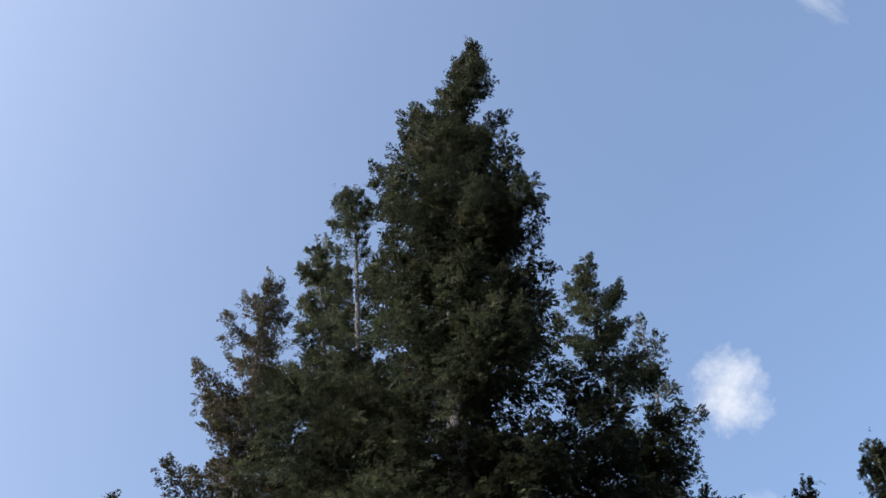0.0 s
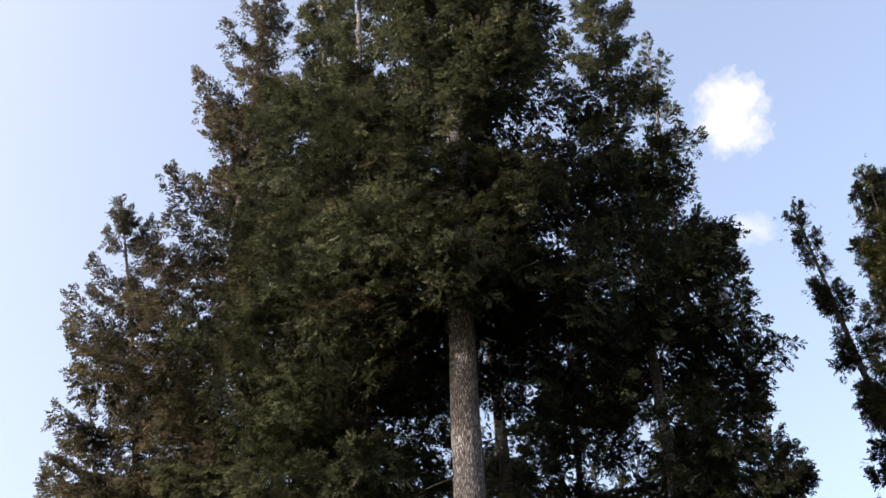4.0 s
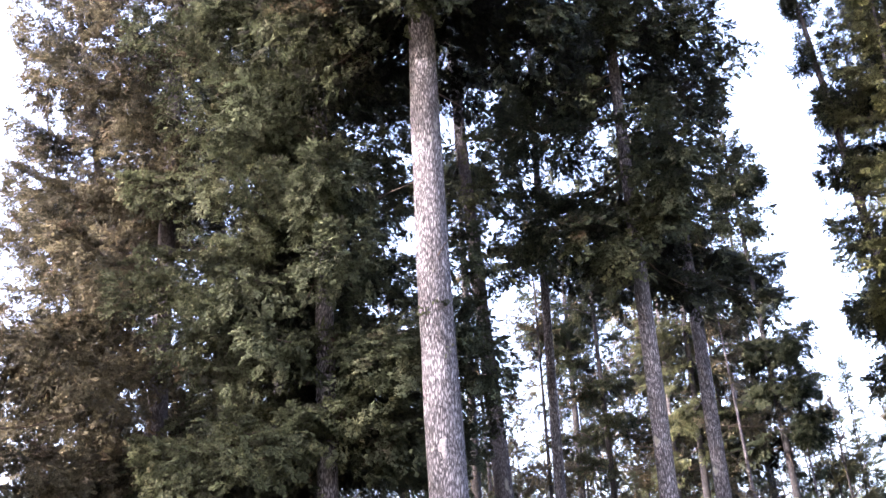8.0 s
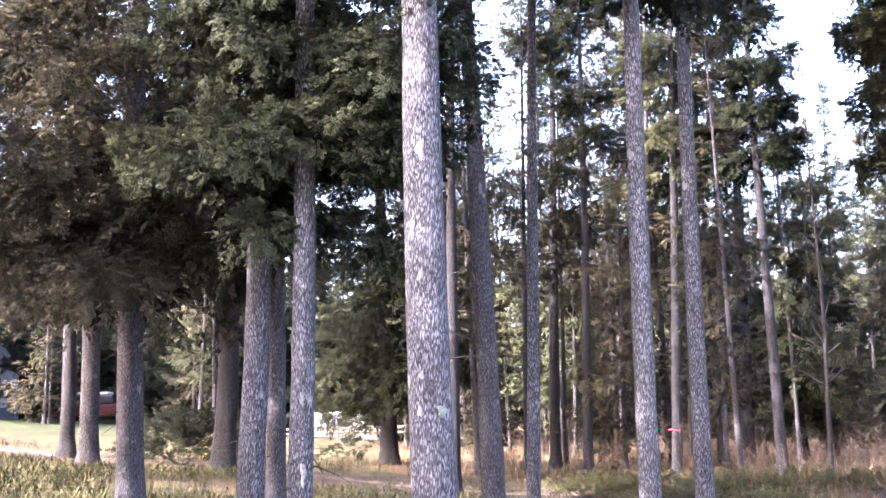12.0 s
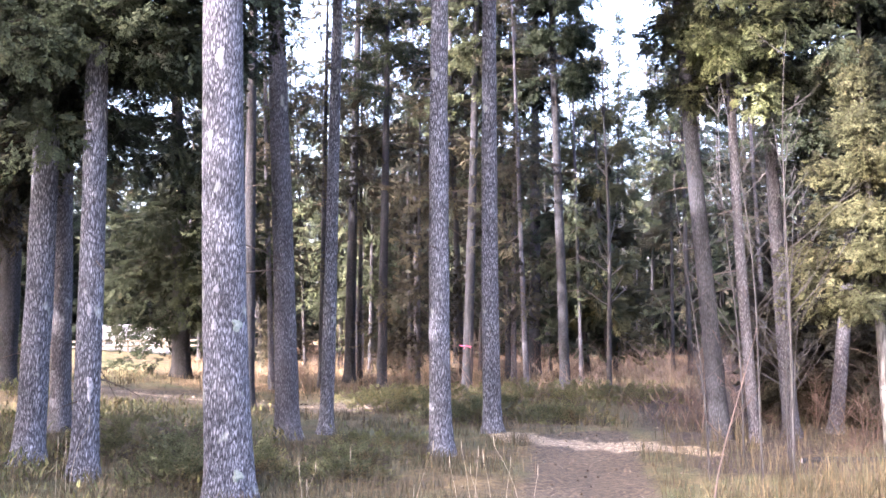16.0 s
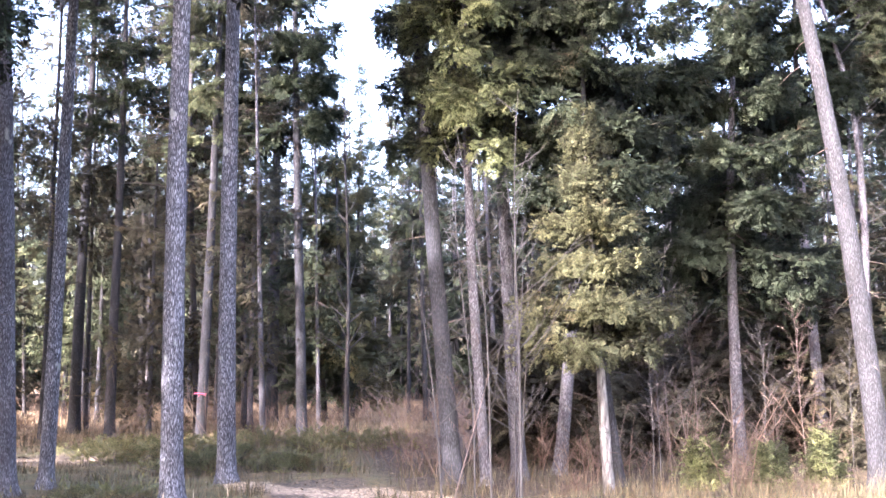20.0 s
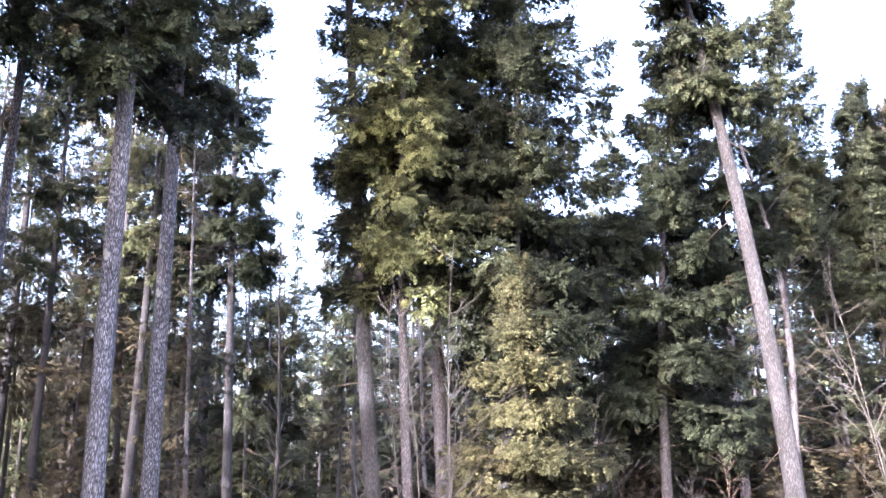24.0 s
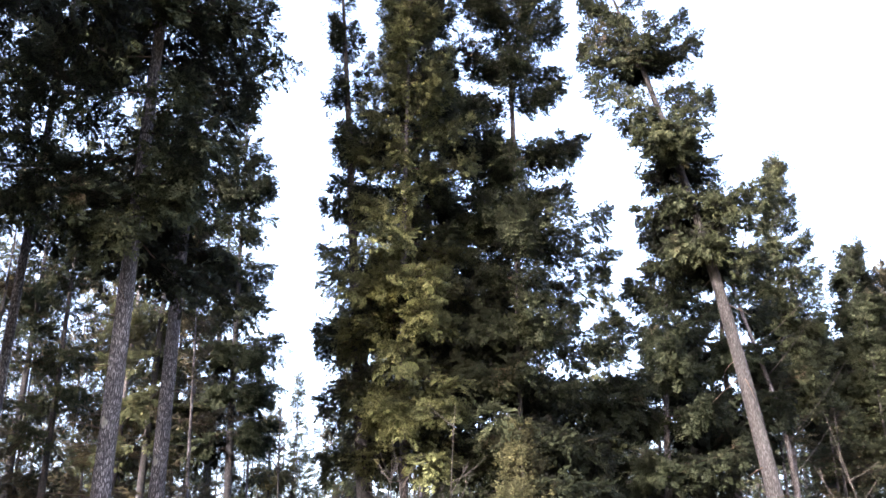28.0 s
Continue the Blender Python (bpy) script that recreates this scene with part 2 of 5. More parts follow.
RICH = [spray_template(np.random.default_rng(k), 14, 0.17, 0.16) for k in range(10)]
FINE = [spray_template(np.random.default_rng(80 + k), 15, 0.16, 0.12) for k in range(8)]
CORE = [spray_template(np.random.default_rng(50 + k), 4, 0.24, 0.4) for k in range(5)]
PLAIN = [spray_template(np.random.default_rng(20 + k), 7, 0.2) for k in range(6)]


def ground_z(x, y):
    """Level ground, rising gently towards the left behind the first trees."""
    x, y = np.asarray(x, float), np.asarray(y, float)
    z = np.clip((y - 9) / 10, 0, 1) * 0.085 * np.clip(1 - x, 0, 21)
    return z + 0.03 * np.sin(x * 0.9 + 1) * np.sin(y * 0.7) + 0.015 * np.sin(x * 2.3 + y * 1.7)


def spruce_parts(seed, h, diam, crown, radius, bough, per, bark, needles, size=0.33, lean=(0, 0), sweep=(0, 0), droop=1.0, shape=0.7, templates=None, ragged=0.25, stubs=20, flare=1.0, sides=14, inner=0.55, pad=0.34, tier=1.0, dense=1.55):
    """The meshes of one spruce: trunk, limbs, crown. crown: height of the lowest green boughs; bough: how many; per: sprays on a full one;
    lean and sweep: how far the top stands off, in equal steps and growing towards the top."""
    rng = np.random.default_rng(seed)
    templates = templates or RICH
    bough = int(bough * 0.66)

    def axis(z):
        z = np.asarray(z, float)
        s = np.clip(z / h, -0.1, 1.1)
        wob = 0.006 * h * np.sin(5.1 * s + seed) * s * (1.1 - s)
        return np.stack([lean[0] * s + sweep[0] * s * s + wob, lean[1] * s + sweep[1] * s * s, z], -1)

    # trunk, flared at the foot and slightly out of round
    k = 46 if sides > 8 else 18
    z = np.concatenate([[-0.35], h * np.linspace(0, 1, k - 1) ** 1.25])
    r = diam / 2 * (1 - z / h * 0.97).clip(0.02) ** 0.8 * (1 + 0.45 * flare * np.exp(-np.maximum(z, 0) / (0.5 * diam)))
    path = axis(z)
    tv, tf = tubes(path[None], r[None], sides)
    g = tv.reshape(k, sides, 3)
    ang = np.linspace(0, 2 * np.pi, sides, endpoint=False)
    lump = 1 + 0.05 * np.sin(3 * ang + seed)[None] * np.exp(-np.maximum(z, 0) / 1.2)[:, None] * 2 + rng.normal(0, 0.018, (k, sides))
    g = path[:, None] + (g - path[:, None]) * lump[..., None]
    trunk = mesh_from("trunk", g.reshape(-1, 3), tf, bark, True)

    # boughs, in loose tiers
    u = np.sort(rng.uniform(0, 1, bough) ** 1.1)
    tiers = max(6, int((h - crown) / tier))
    hold = 0.82 * (1 - u ** 2)
    u = (hold * np.round(u * tiers) / tiers + (1 - hold) * u + rng.normal(0, 0.004, bough)).clip(0, 1)
    zb = crown + (h * 0.985 - crown) * u
    az = np.arange(bough) * 2.39996 + rng.normal(0, 0.5, bough)
    lump = 1 + ragged * np.sin(az * 2 + 9 * u + seed) + ragged * np.sin(u * 31 + seed * 1.7) * 0.7 + rng.normal(0, ragged * 0.5, bough)
    L = radius * ((1 - u) ** shape * 0.95 + 0.05) * np.minimum(1, 0.75 + u * 2) * lump.clip(0.45, 1.35)
    L = np.maximum(L, 0.2)
    e = np.radians(-24 * droop + (24 * droop + 46) * u ** 1.5 + rng.normal(0, 7, bough))
    d = np.stack([np.cos(az), np.sin(az), 0 * az], -1)
    start = axis(zb)
    curl = (0.24 - 0.10 * droop) * (1 - u) + 0.1 * u
    rise = np.array([0, 0, 1.0])

    def along(i, s):
        return start[i] + d[i] * (L[i] * s * np.cos(e[i]))[:, None] + rise * (L[i] * (np.sin(e[i]) * s + curl[i] * s * s - 0.08 * droop * np.sin(np.pi * s)))[:, None]

    idx = np.arange(bough)
    ss = np.array([0.0, 0.3, 0.65, 1.0])
    paths = np.stack([along(idx, np.full(bough, s)) for s in ss], 1)
    rad = (0.006 + 0.007 * L)[:, None] * np.array([1.0, 0.75, 0.45, 0.12])[None]
    # dead stubs and twigs on the bare trunk
    if stubs:
        zs = rng.uniform(0.18, 1.0, stubs) * max(crown, 1.0)
        azs = rng.uniform(0, 2 * np.pi, stubs)
        ls = rng.uniform(0.12, 0.8, stubs)
        ds = np.stack([np.cos(azs), np.sin(azs), rng.uniform(-0.5, 0.35, stubs)], -1)
        st = axis(zs)
        sp = np.stack([st + ds * (ls * q)[:, None] + np.array([0, 0, -0.22]) * (ls * q * q)[:, None] for q in ss], 1)
        paths = np.concatenate([paths, sp])
        rad = np.concatenate([rad, np.full((stubs, 1), 0.010) * np.array([1.0, 0.8, 0.5, 0.2])[None]])
    limbs = mesh_from("branchwork", *tubes(paths, rad, 3), TWIG_WOOD, True)

    # every bough is a drooping fan: sprays along its axis and along side branchlets that leave it in pairs
    n = np.maximum(8, (dense * per * (L / radius) ** 1.15 * (1 + 0.9 * u) * rng.uniform(0.75, 1.25, bough))).astype(int)
    i = np.repeat(idx, n)
    m = len(i)
    steps = np.maximum(2, np.round(L / 0.19))[i]
    root = (0.12 + 0.88 * (np.floor(rng.uniform(0, 1, m) ** 0.85 * steps) + 0.5) / steps).clip(0, 1)
    side = rng.choice(np.array([-1.0, 0.0, 1.0]), m, p=[0.34, 0.32, 0.34])
    q = rng.uniform(0.1, 1.0, m)
    spread = pad * L * rng.uniform(0.7, 1.3, bough)
    wide = spread[i] * (root ** 0.55 * (1.03 - root) ** 0.6 * 1.55 + 0.1)
    perp = np.stack([-d[i, 1], d[i, 0], 0 * q], -1)
    off = np.abs(side) * q * wide
    fan = unit(d[i] * 0.72 + perp * side[:, None])
    hang = droop * (rng.uniform(0, 1, m) < 0.42) * rng.uniform(0.15, 1, m) * (1 - u[i] ** 1.5)
    pos = along(i, root) + fan * off[:, None]
    pos[:, 2] += -0.5 * droop * off * q - 0.62 * hang * (0.22 + 0.25 * L[i]).clip(0.1, 0.8) + rng.normal(0, 0.03, m)
    fwd = np.where(side[:, None] == 0, d[i], fan) + rng.normal(0, 0.15, (m, 3))
    fwd[:, 2] += 0.08 - 0.5 * droop * np.abs(side) * q * (1 - u[i]) - 1.9 * (hang > 0) * (0.5 + 0.5 * hang) + 0.9 * u[i] ** 2
    soft = unit(rise * (0.95 - 0.8 * (hang > 0))[:, None] + fan * (0.25 + 0.75 * q * np.abs(side))[:, None] + d[i] * (0.2 + 0.6 * root)[:, None])
    sz = 0.9 * size * rng.uniform(0.7, 1.25, m) * (1 - 0.3 * u[i]) * (0.75 + 0.25 * (L[i] / radius).clip(0, 1))
    # filling under the fan's skin
    g = np.nonzero(rng.uniform(0, 1, m) < 0.3)[0]
    below = pos[g] * 1.0
    below[:, 2] -= rng.uniform(0.03, 0.12, len(g))
    fill = place_sprays(CORE, below - fwd[g] * 0.1, fwd[g], sz[g] * 1.1, rng, 0.15, soft=soft[g])
    # coarse inner growth round the trunk
    c = int(m * inner * 0.6)
    j = rng.integers(0, bough, c)
    pin = along(j, rng.uniform(0.02, 1.0, c) * (0.38 + 0.45 * u[j])) + rng.normal(0, 0.1, (c, 3))
    fin = d[j] + rng.normal(0, 0.5, (c, 3)) - rise * 0.5 * droop
    core = place_sprays(CORE, pin, fin, size * rng.uniform(1.1, 1.8, c) * (1 - 0.5 * u[j]) * (0.5 + 0.5 * (L[j] / radius).clip(0, 1)), rng)
    # the leader at the top
    a = rng.uniform(0, 2 * np.pi, 10)
    pos = np.concatenate([pos, axis(h * (1 - 0.05 * rng.uniform(0, 1, 10)))])
    fwd = np.concatenate([fwd, np.stack([np.cos(a) * 0.4, np.sin(a) * 0.4, np.full(10, 0.9)], -1)])
    sz = np.concatenate([sz, np.full(10, size * 0.8)])
    soft = np.concatenate([soft, np.stack([np.cos(a), np.sin(a), np.full(10, 0.5)], -1)])
    outer = place_sprays(templates, pos, fwd, sz, rng, 0.25, soft=soft)
    both = [np.concatenate(q) for q in ((outer[0], core[0], fill[0]), (outer[1], core[1] + len(outer[0]), fill[1] + len(outer[0]) + len(core[0])), (outer[2], core[2], fill[2]))]
    crown_mesh = needle_mesh("crown", both, needles)
    return trunk, limbs, crown_mesh


def spruce(x, y, label, seed, group="spruces of the wood", **k):
    t = thing("spruce_tree", pose(x, y, float(ground_z(x, y)), 0, 0, 0), label, "tree", group)
    trunk, limbs, crown_mesh = spruce_parts(seed, **k)
    piece("trunk", trunk, t)
    tagged(piece("branchwork", limbs, t, "thin brown dry branchwork"), kind="stuff")
    piece("crown", crown_mesh, t)
    return t


# ---- ground
def grid_axis(lo, hi, fine_lo, fine_hi, fine, coarse):
    return np.unique(np.concatenate([np.linspace(lo, fine_lo, coarse), np.arange(fine_lo, fine_hi, fine), np.linspace(fine_hi, hi, coarse)]))


def trail_mask(x, y):
    """Trodden dirt: the near trail between the trees and the cross trail behind them."""
    near = np.exp(-np.abs((x - (3.45 + 0.3 * (y - 11))) / 0.72) ** 4) * (y < 15.6)
    cross = np.exp(-np.abs((y - (22.6 - 0.3 * x)) / 1.7) ** 4) * (x < 2.6)
    side = np.exp(-np.abs((y - (12.0 + 0.04 * x)) / 0.45) ** 4) * (x > 5.6)
    return np.maximum(near, np.maximum(cross, side))


def sunlit_litter_mask(x, y):
    """Fallen leaves along the trail's far edge, painted pale where a strip of sun lies."""
    edge = np.exp(-np.abs((y - (15.3 - 1.05 * (x - 3.6))) / 0.75) ** 4) * (x > 3.2) * (x < 5.7)
    return np.maximum(edge, np.exp(-np.abs((y - (23.2 - 0.3 * x)) / 0.8) ** 4) * (x < 3.0) * 0.45)


def lawn_mask(x, y):
    """Mown green lawn beyond the first trees, far left."""
    return np.clip((-9.5 - x - 0.18 * (y - 30)) / 1.5, 0, 1) * np.clip((y - 34) / 4, 0, 1)


def shaded_duff_mask(x, y):
    """Twigs and fallen leaves under the close trees to the right, darkened as painted shade."""
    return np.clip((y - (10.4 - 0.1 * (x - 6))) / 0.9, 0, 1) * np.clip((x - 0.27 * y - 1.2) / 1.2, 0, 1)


def sunny_straw_mask(x, y):
    """Dry straw meadow deep among the bare trunks, coloured pale to look sunlit."""
    az = np.degrees(np.arctan2(x, y))
    r = np.hypot(x, y)
    return np.clip((r - 25) / 3, 0, 1) * np.clip((60 - r) / 6, 0, 1) * np.clip((az + 5) / 3, 0, 1) * np.clip((24 - az) / 3, 0, 1)


def make_ground():
    xs, ys = grid_axis(-2500, 2500, -24, 30, 0.4, 14), grid_axis(-2500, 2500, -2, 50, 0.4, 14)
    X, Y = np.meshgrid(xs, ys)
    trail, litter, lawn = trail_mask(X, Y), sunlit_litter_mask(X, Y), lawn_mask(X, Y)
    rough = np.random.default_rng(3).normal(0, 0.018, X.shape) * (1 - 0.6 * trail)
    v = np.stack([X, Y, ground_z(X, Y) + rough - 0.05 * trail], -1).reshape(-1, 3)
    nx = len(xs)
    a = (np.arange(len(ys) - 1)[:, None] * nx + np.arange(nx - 1)[None]).ravel()
    m, t, b = material("forest_floor", 0.95)
    p = coords(t)
    big, mid, fine = noise_tex(t, p, 0.35, 4), noise_tex(t, p, 2.1, 6, 0.7), noise_tex(t, p, 17, 5, 0.75)
    grass = ramp(t, mid, (0.3, (0.038, 0.03, 0.018)), (0.5, (0.084, 0.062, 0.029)), (0.7, (0.15, 0.115, 0.056)))
    green = ramp(t, big, (0.44, (0, 0, 0)), (0.6, (0.65, 0.65, 0.65)))
    col = mix(t, "MIX", green.outputs[0], grass.outputs[0], (0.075, 0.085, 0.032))
    dirt = ramp(t, fine, (0.3, (0.034, 0.026, 0.017)), (0.55, (0.07, 0.053, 0.034)), (0.75, (0.135, 0.105, 0.068)))
    # leaf colours raised to carry the sun on the trail's edge
    leaf = ramp(t, fine, (0.35, (0.13, 0.1, 0.07)), (0.5, (0.22, 0.17, 0.115)), (0.65, (0.36, 0.3, 0.21)))

    def masked(name, lo, hi, under, over):
        at = t.nodes.new("ShaderNodeAttribute")
        at.attribute_name = name
        add = t.nodes.new("ShaderNodeMath")
        add.operation = "MULTIPLY_ADD"
        t.links.new(mid, add.inputs[0])
        add.inputs[1].default_value = 0.8
        t.links.new(at.outputs["Fac"], add.inputs[2])
        r = ramp(t, add.outputs[0], (lo, (0, 0, 0)), (hi, (1, 1, 1)))
        return mix(t, "MIX", r.outputs[0], under, over)

    # the clearing's sunlight is put into this paler straw colour
    straw = ramp(t, fine, (0.35, (0.085, 0.056, 0.027)), (0.6, (0.18, 0.12, 0.06)))
    # forest debris, with the shade under the trees mixed into its dark colour
    shaded_duff = ramp(t, fine, (0.35, (0.018, 0.013, 0.009)), (0.55, (0.046, 0.034, 0.024)), (0.72, (0.11, 0.08, 0.055)))
    col = masked("shaded_duff", 0.6, 1.0, col, shaded_duff.outputs[0])
    col = masked("straw", 0.7, 1.0, col, straw.outputs[0])
    col = masked("trail", 0.72, 0.95, col, dirt.outputs[0])
    col = masked("litter", 0.72, 0.98, col, leaf.outputs[0])
    col = masked("lawn", 0.6, 1.0, col, (0.044, 0.058, 0.022))
    speck = ramp(t, fine, (0.34, (0.45, 0.45, 0.45)), (0.66, (1.4, 1.35, 1.28)))
    t.links.new(mix(t, "MULTIPLY", 1.0, col, speck.outputs[0]), b.inputs["Base Color"])
    bump(t, b, fine, 0.7, 0.04)
    me = mesh_from("ground", v, np.stack([a, a + 1, a + nx + 1, a + nx], -1), m, True)
    for name, values in (("trail", trail), ("litter", litter), ("lawn", lawn), ("straw", sunny_straw_mask(X, Y)), ("shaded_duff", shaded_duff_mask(X, Y))):
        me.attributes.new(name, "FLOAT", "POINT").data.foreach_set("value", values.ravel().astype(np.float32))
    tagged(new("ground", me), "forest floor of dry grass, needles and trodden dirt", "ground", kind="structure")


make_ground()

# ---- the spruces by the trail
HANGING = "spruce with grey trunk and green hanging boughs"
DARK = "spruce with grey scaly bark and a dark crown"
BARE = "spruce with long bare trunk and high dark crown"
spruce(-0.16, 10.28, "tall foremost spruce with pale flaking bark and lichen", 1, h=23.2, diam=0.43, crown=9.5, lean=(-0.93, -0.01), sweep=(2.20, 0.04), radius=2.05, bough=245, per=54, bark=BARK_PALE, needles=NEEDLE_DARK, shape=0.8, ragged=0.22, tier=0.8, inner=0.5, stubs=8, sides=24, flare=0.6)
spruce(-1.65, 11.89, HANGING, 2, h=20.5, diam=0.28, crown=4.0, lean=(0.46, 0.06), sweep=(-0.48, -0.07), radius=1.75, bough=215, per=90, size=0.23, bark=BARK_PALE, needles=NEEDLE_GREEN, shape=0.5, inner=0.45, stubs=6, droop=0.95, ragged=0.35, tier=0.9, pad=0.3)
spruce(-2.40, 13.02, HANGING, 3, h=20.3, diam=0.33, crown=4.1, lean=(1.00, 0.18), sweep=(-1.20, -0.22), radius=2.3, bough=165, per=105, size=0.23, bark=BARK_PALE, needles=NEEDLE_GREEN, shape=0.75, inner=0.45, stubs=6, droop=0.95, ragged=0.38, tier=1.2, pad=0.3)
spruce(-2.48, 15.55, DARK, 4, h=23.6, diam=0.28, crown=4.6, lean=(0.27, 0.04), sweep=(-0.64, -0.10), radius=1.9, bough=84, per=46, size=0.35, bark=BARK_GREY, needles=NEEDLE_GREEN)
spruce(-4.55, 15.68, "spruce with stout grey trunk and browned hanging boughs", 5, h=22.9, diam=0.39, crown=4.3, lean=(-0.31, -0.09), sweep=(0.63, 0.18), radius=3.0, bough=185, per=72, size=0.34, bark=BARK_GREY, needles=NEEDLE_BROWN, shape=0.75, droop=1.1, ragged=0.25, inner=1.0, tier=1.3)
spruce(2.36, 13.49, BARE, 6, h=19.3, diam=0.28, crown=7.3, lean=(-0.16, 0.03), sweep=(0.64, -0.11), radius=1.58, bough=125, per=46, bark=BARK_PALE, needles=NEEDLE_GREEN, shape=0.5, inner=0.2, ragged=0.18, tier=0.7)
spruce(3.49, 15.67, BARE, 7, h=19.7, diam=0.27, crown=7.9, lean=(-0.18, 0.04), sweep=(0.78, -0.17), radius=1.6, bough=72, per=34, bark=BARK_PALE, needles=NEEDLE_GREEN, shape=0.65, inner=0.3)
spruce(0.57, 15.92, BARE, 8, h=19.0, diam=0.34, crown=8.6, lean=(-0.52, 0.02), sweep=(-0.00, 0.00), radius=1.7, bough=50, per=28, size=0.35, bark=BARK_GREY, needles=NEEDLE_GREEN, inner=0.2)
spruce(1.18, 16.85, BARE, 9, h=18.0, diam=0.22, crown=8.9, lean=(0.60, -0.04), sweep=(0.00, -0.00), radius=1.4, bough=54, per=26, size=0.37, bark=BARK_PALE, needles=NEEDLE_DARK)
spruce(0.02, 21.68, BARE, 10, h=19.0, diam=0.25, crown=13.1, lean=(0.24, -0.00), sweep=(0.00, -0.00), radius=1.6, bough=70, per=26, size=0.42, bark=BARK_BROWN, needles=NEEDLE_DARK)
spruce(2.83, 30.94, BARE, 11, h=18.0, diam=0.32, crown=10.3, lean=(0.43, -0.04), sweep=(0.00, -0.00), radius=1.4, bough=70, per=22, size=0.4, bark=BARK_BROWN, needles=NEEDLE_DARK)
spruce(3.37, 27.95, BARE, 12, h=16.0, diam=0.26, crown=6.9, lean=(0.30, -0.04), sweep=(0.00, -0.00), radius=1.4, bough=70, per=22, size=0.4, bark=BARK_BROWN, needles=NEEDLE_DARK)
spruce(5.09, 25.54, BARE, 13, h=17.0, diam=0.25, crown=7.4, lean=(0.62, -0.12), sweep=(0.00, -0.00), radius=1.4, bough=70, per=26, size=0.42, bark=BARK_BROWN, needles=NEEDLE_GREEN)
spruce(8.46, 32.05, BARE, 14, h=18.0, diam=0.38, crown=10.0, lean=(0.35, -0.09), sweep=(0.00, -0.00), radius=1.4, bough=70, per=22, size=0.4, bark=BARK_BROWN, needles=NEEDLE_DARK)
spruce(7.23, 24.60, "slim spruce with bare grey trunk and sparse crown", 15, h=17.0, diam=0.25, crown=7.5, lean=(-0.25, 0.07), sweep=(0.00, -0.00), radius=1.1, bough=90, per=30, size=0.4, bark=BARK_BROWN, needles=NEEDLE_DARK)
spruce(6.42, 14.32, "spruce with grey trunk and thin pointed top", 16, h=14.0, diam=0.27, crown=5.0, lean=(-0.87, 0.39), sweep=(0.05, -0.02), radius=0.7, bough=105, per=40, size=0.22, templates=FINE, bark=BARK_BROWN, needles=NEEDLE_DARK, shape=0.7, droop=1.2)
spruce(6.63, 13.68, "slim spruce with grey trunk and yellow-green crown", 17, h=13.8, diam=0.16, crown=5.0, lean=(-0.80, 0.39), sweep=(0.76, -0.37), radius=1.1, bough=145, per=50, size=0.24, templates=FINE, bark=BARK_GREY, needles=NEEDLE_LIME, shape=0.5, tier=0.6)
spruce(7.59, 14.54, HANGING, 18, h=14.7, diam=0.23, crown=6.9, lean=(-0.68, 0.35), sweep=(0.32, -0.17), radius=1.35, bough=130, per=74, size=0.27, inner=0.6, bark=BARK_GREY, needles=NEEDLE_DARK, shape=0.5, tier=0.8)
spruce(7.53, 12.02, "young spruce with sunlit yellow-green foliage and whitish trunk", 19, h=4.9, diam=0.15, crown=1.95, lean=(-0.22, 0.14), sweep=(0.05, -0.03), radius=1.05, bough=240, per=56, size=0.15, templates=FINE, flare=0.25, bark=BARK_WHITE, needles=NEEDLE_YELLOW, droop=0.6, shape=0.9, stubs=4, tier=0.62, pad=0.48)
spruce(8.38, 14.79, DARK, 20, h=15.7, diam=0.21, crown=4.7, lean=(1.60, -0.91), sweep=(-1.23, 0.70), radius=1.6, bough=150, per=84, size=0.28, inner=0.6, tier=0.8, bark=BARK_GREY, needles=NEEDLE_DARK, shape=0.5)
spruce(11.54, 14.46, "dark spruce with boughs close to the ground", 21, h=9.6, diam=0.21, crown=3.1, lean=(-0.22, 0.18), sweep=(0.57, -0.45), radius=1.5, bough=120, per=72, size=0.27, tier=0.7, bark=BARK_GREY, needles=NEEDLE_DARK, shape=0.6)
spruce(10.98, 10.95, "leaning spruce with long bare grey trunk", 22, h=13.1, diam=0.30, crown=7.9, lean=(-0.36, 0.36), sweep=(-1.15, 1.15), radius=1.0, bough=90, per=52, size=0.25, bark=BARK_BROWN, needles=NEEDLE_DARK, shape=0.35, ragged=0.4)
spruce(13.57, 14.69, HANGING, 23, h=10.8, diam=0.21, crown=6.0, lean=(-0.66, 0.61), sweep=(0.61, -0.57), radius=1.3, bough=90, per=58, size=0.28, tier=0.8, bark=BARK_GREY, needles=NEEDLE_DARK)
spruce(15.60, 15.52, "thin spruce with sparse dull crown", 24, h=12.4, diam=0.20, crown=7.1, lean=(-0.51, 0.51), sweep=(0.75, -0.76), radius=0.95, bough=170, per=32, size=0.27, bark=BARK_GREY, needles=NEEDLE_GREEN, shape=0.6, ragged=0.25, tier=0.5)
spruce(-7.19, 21.86, "spruce with stout trunk and browned boughs", 25, h=21.0, diam=0.38, crown=4.3, lean=(0.33, 0.11), sweep=(-2.4, -0.73), radius=3.2, bough=160, per=80, size=0.38, bark=BARK_GREY, needles=NEEDLE_BROWN, droop=1.2)
spruce(-8.93, 25.66, "spruce with browned hanging boughs", 26, h=17.5, diam=0.35, crown=5.7, lean=(0.27, 0.09), sweep=(-2.19, -0.76), radius=3.0, bough=110, per=50, size=0.42, bark=BARK_BROWN, needles=NEEDLE_BROWN, droop=1.2)
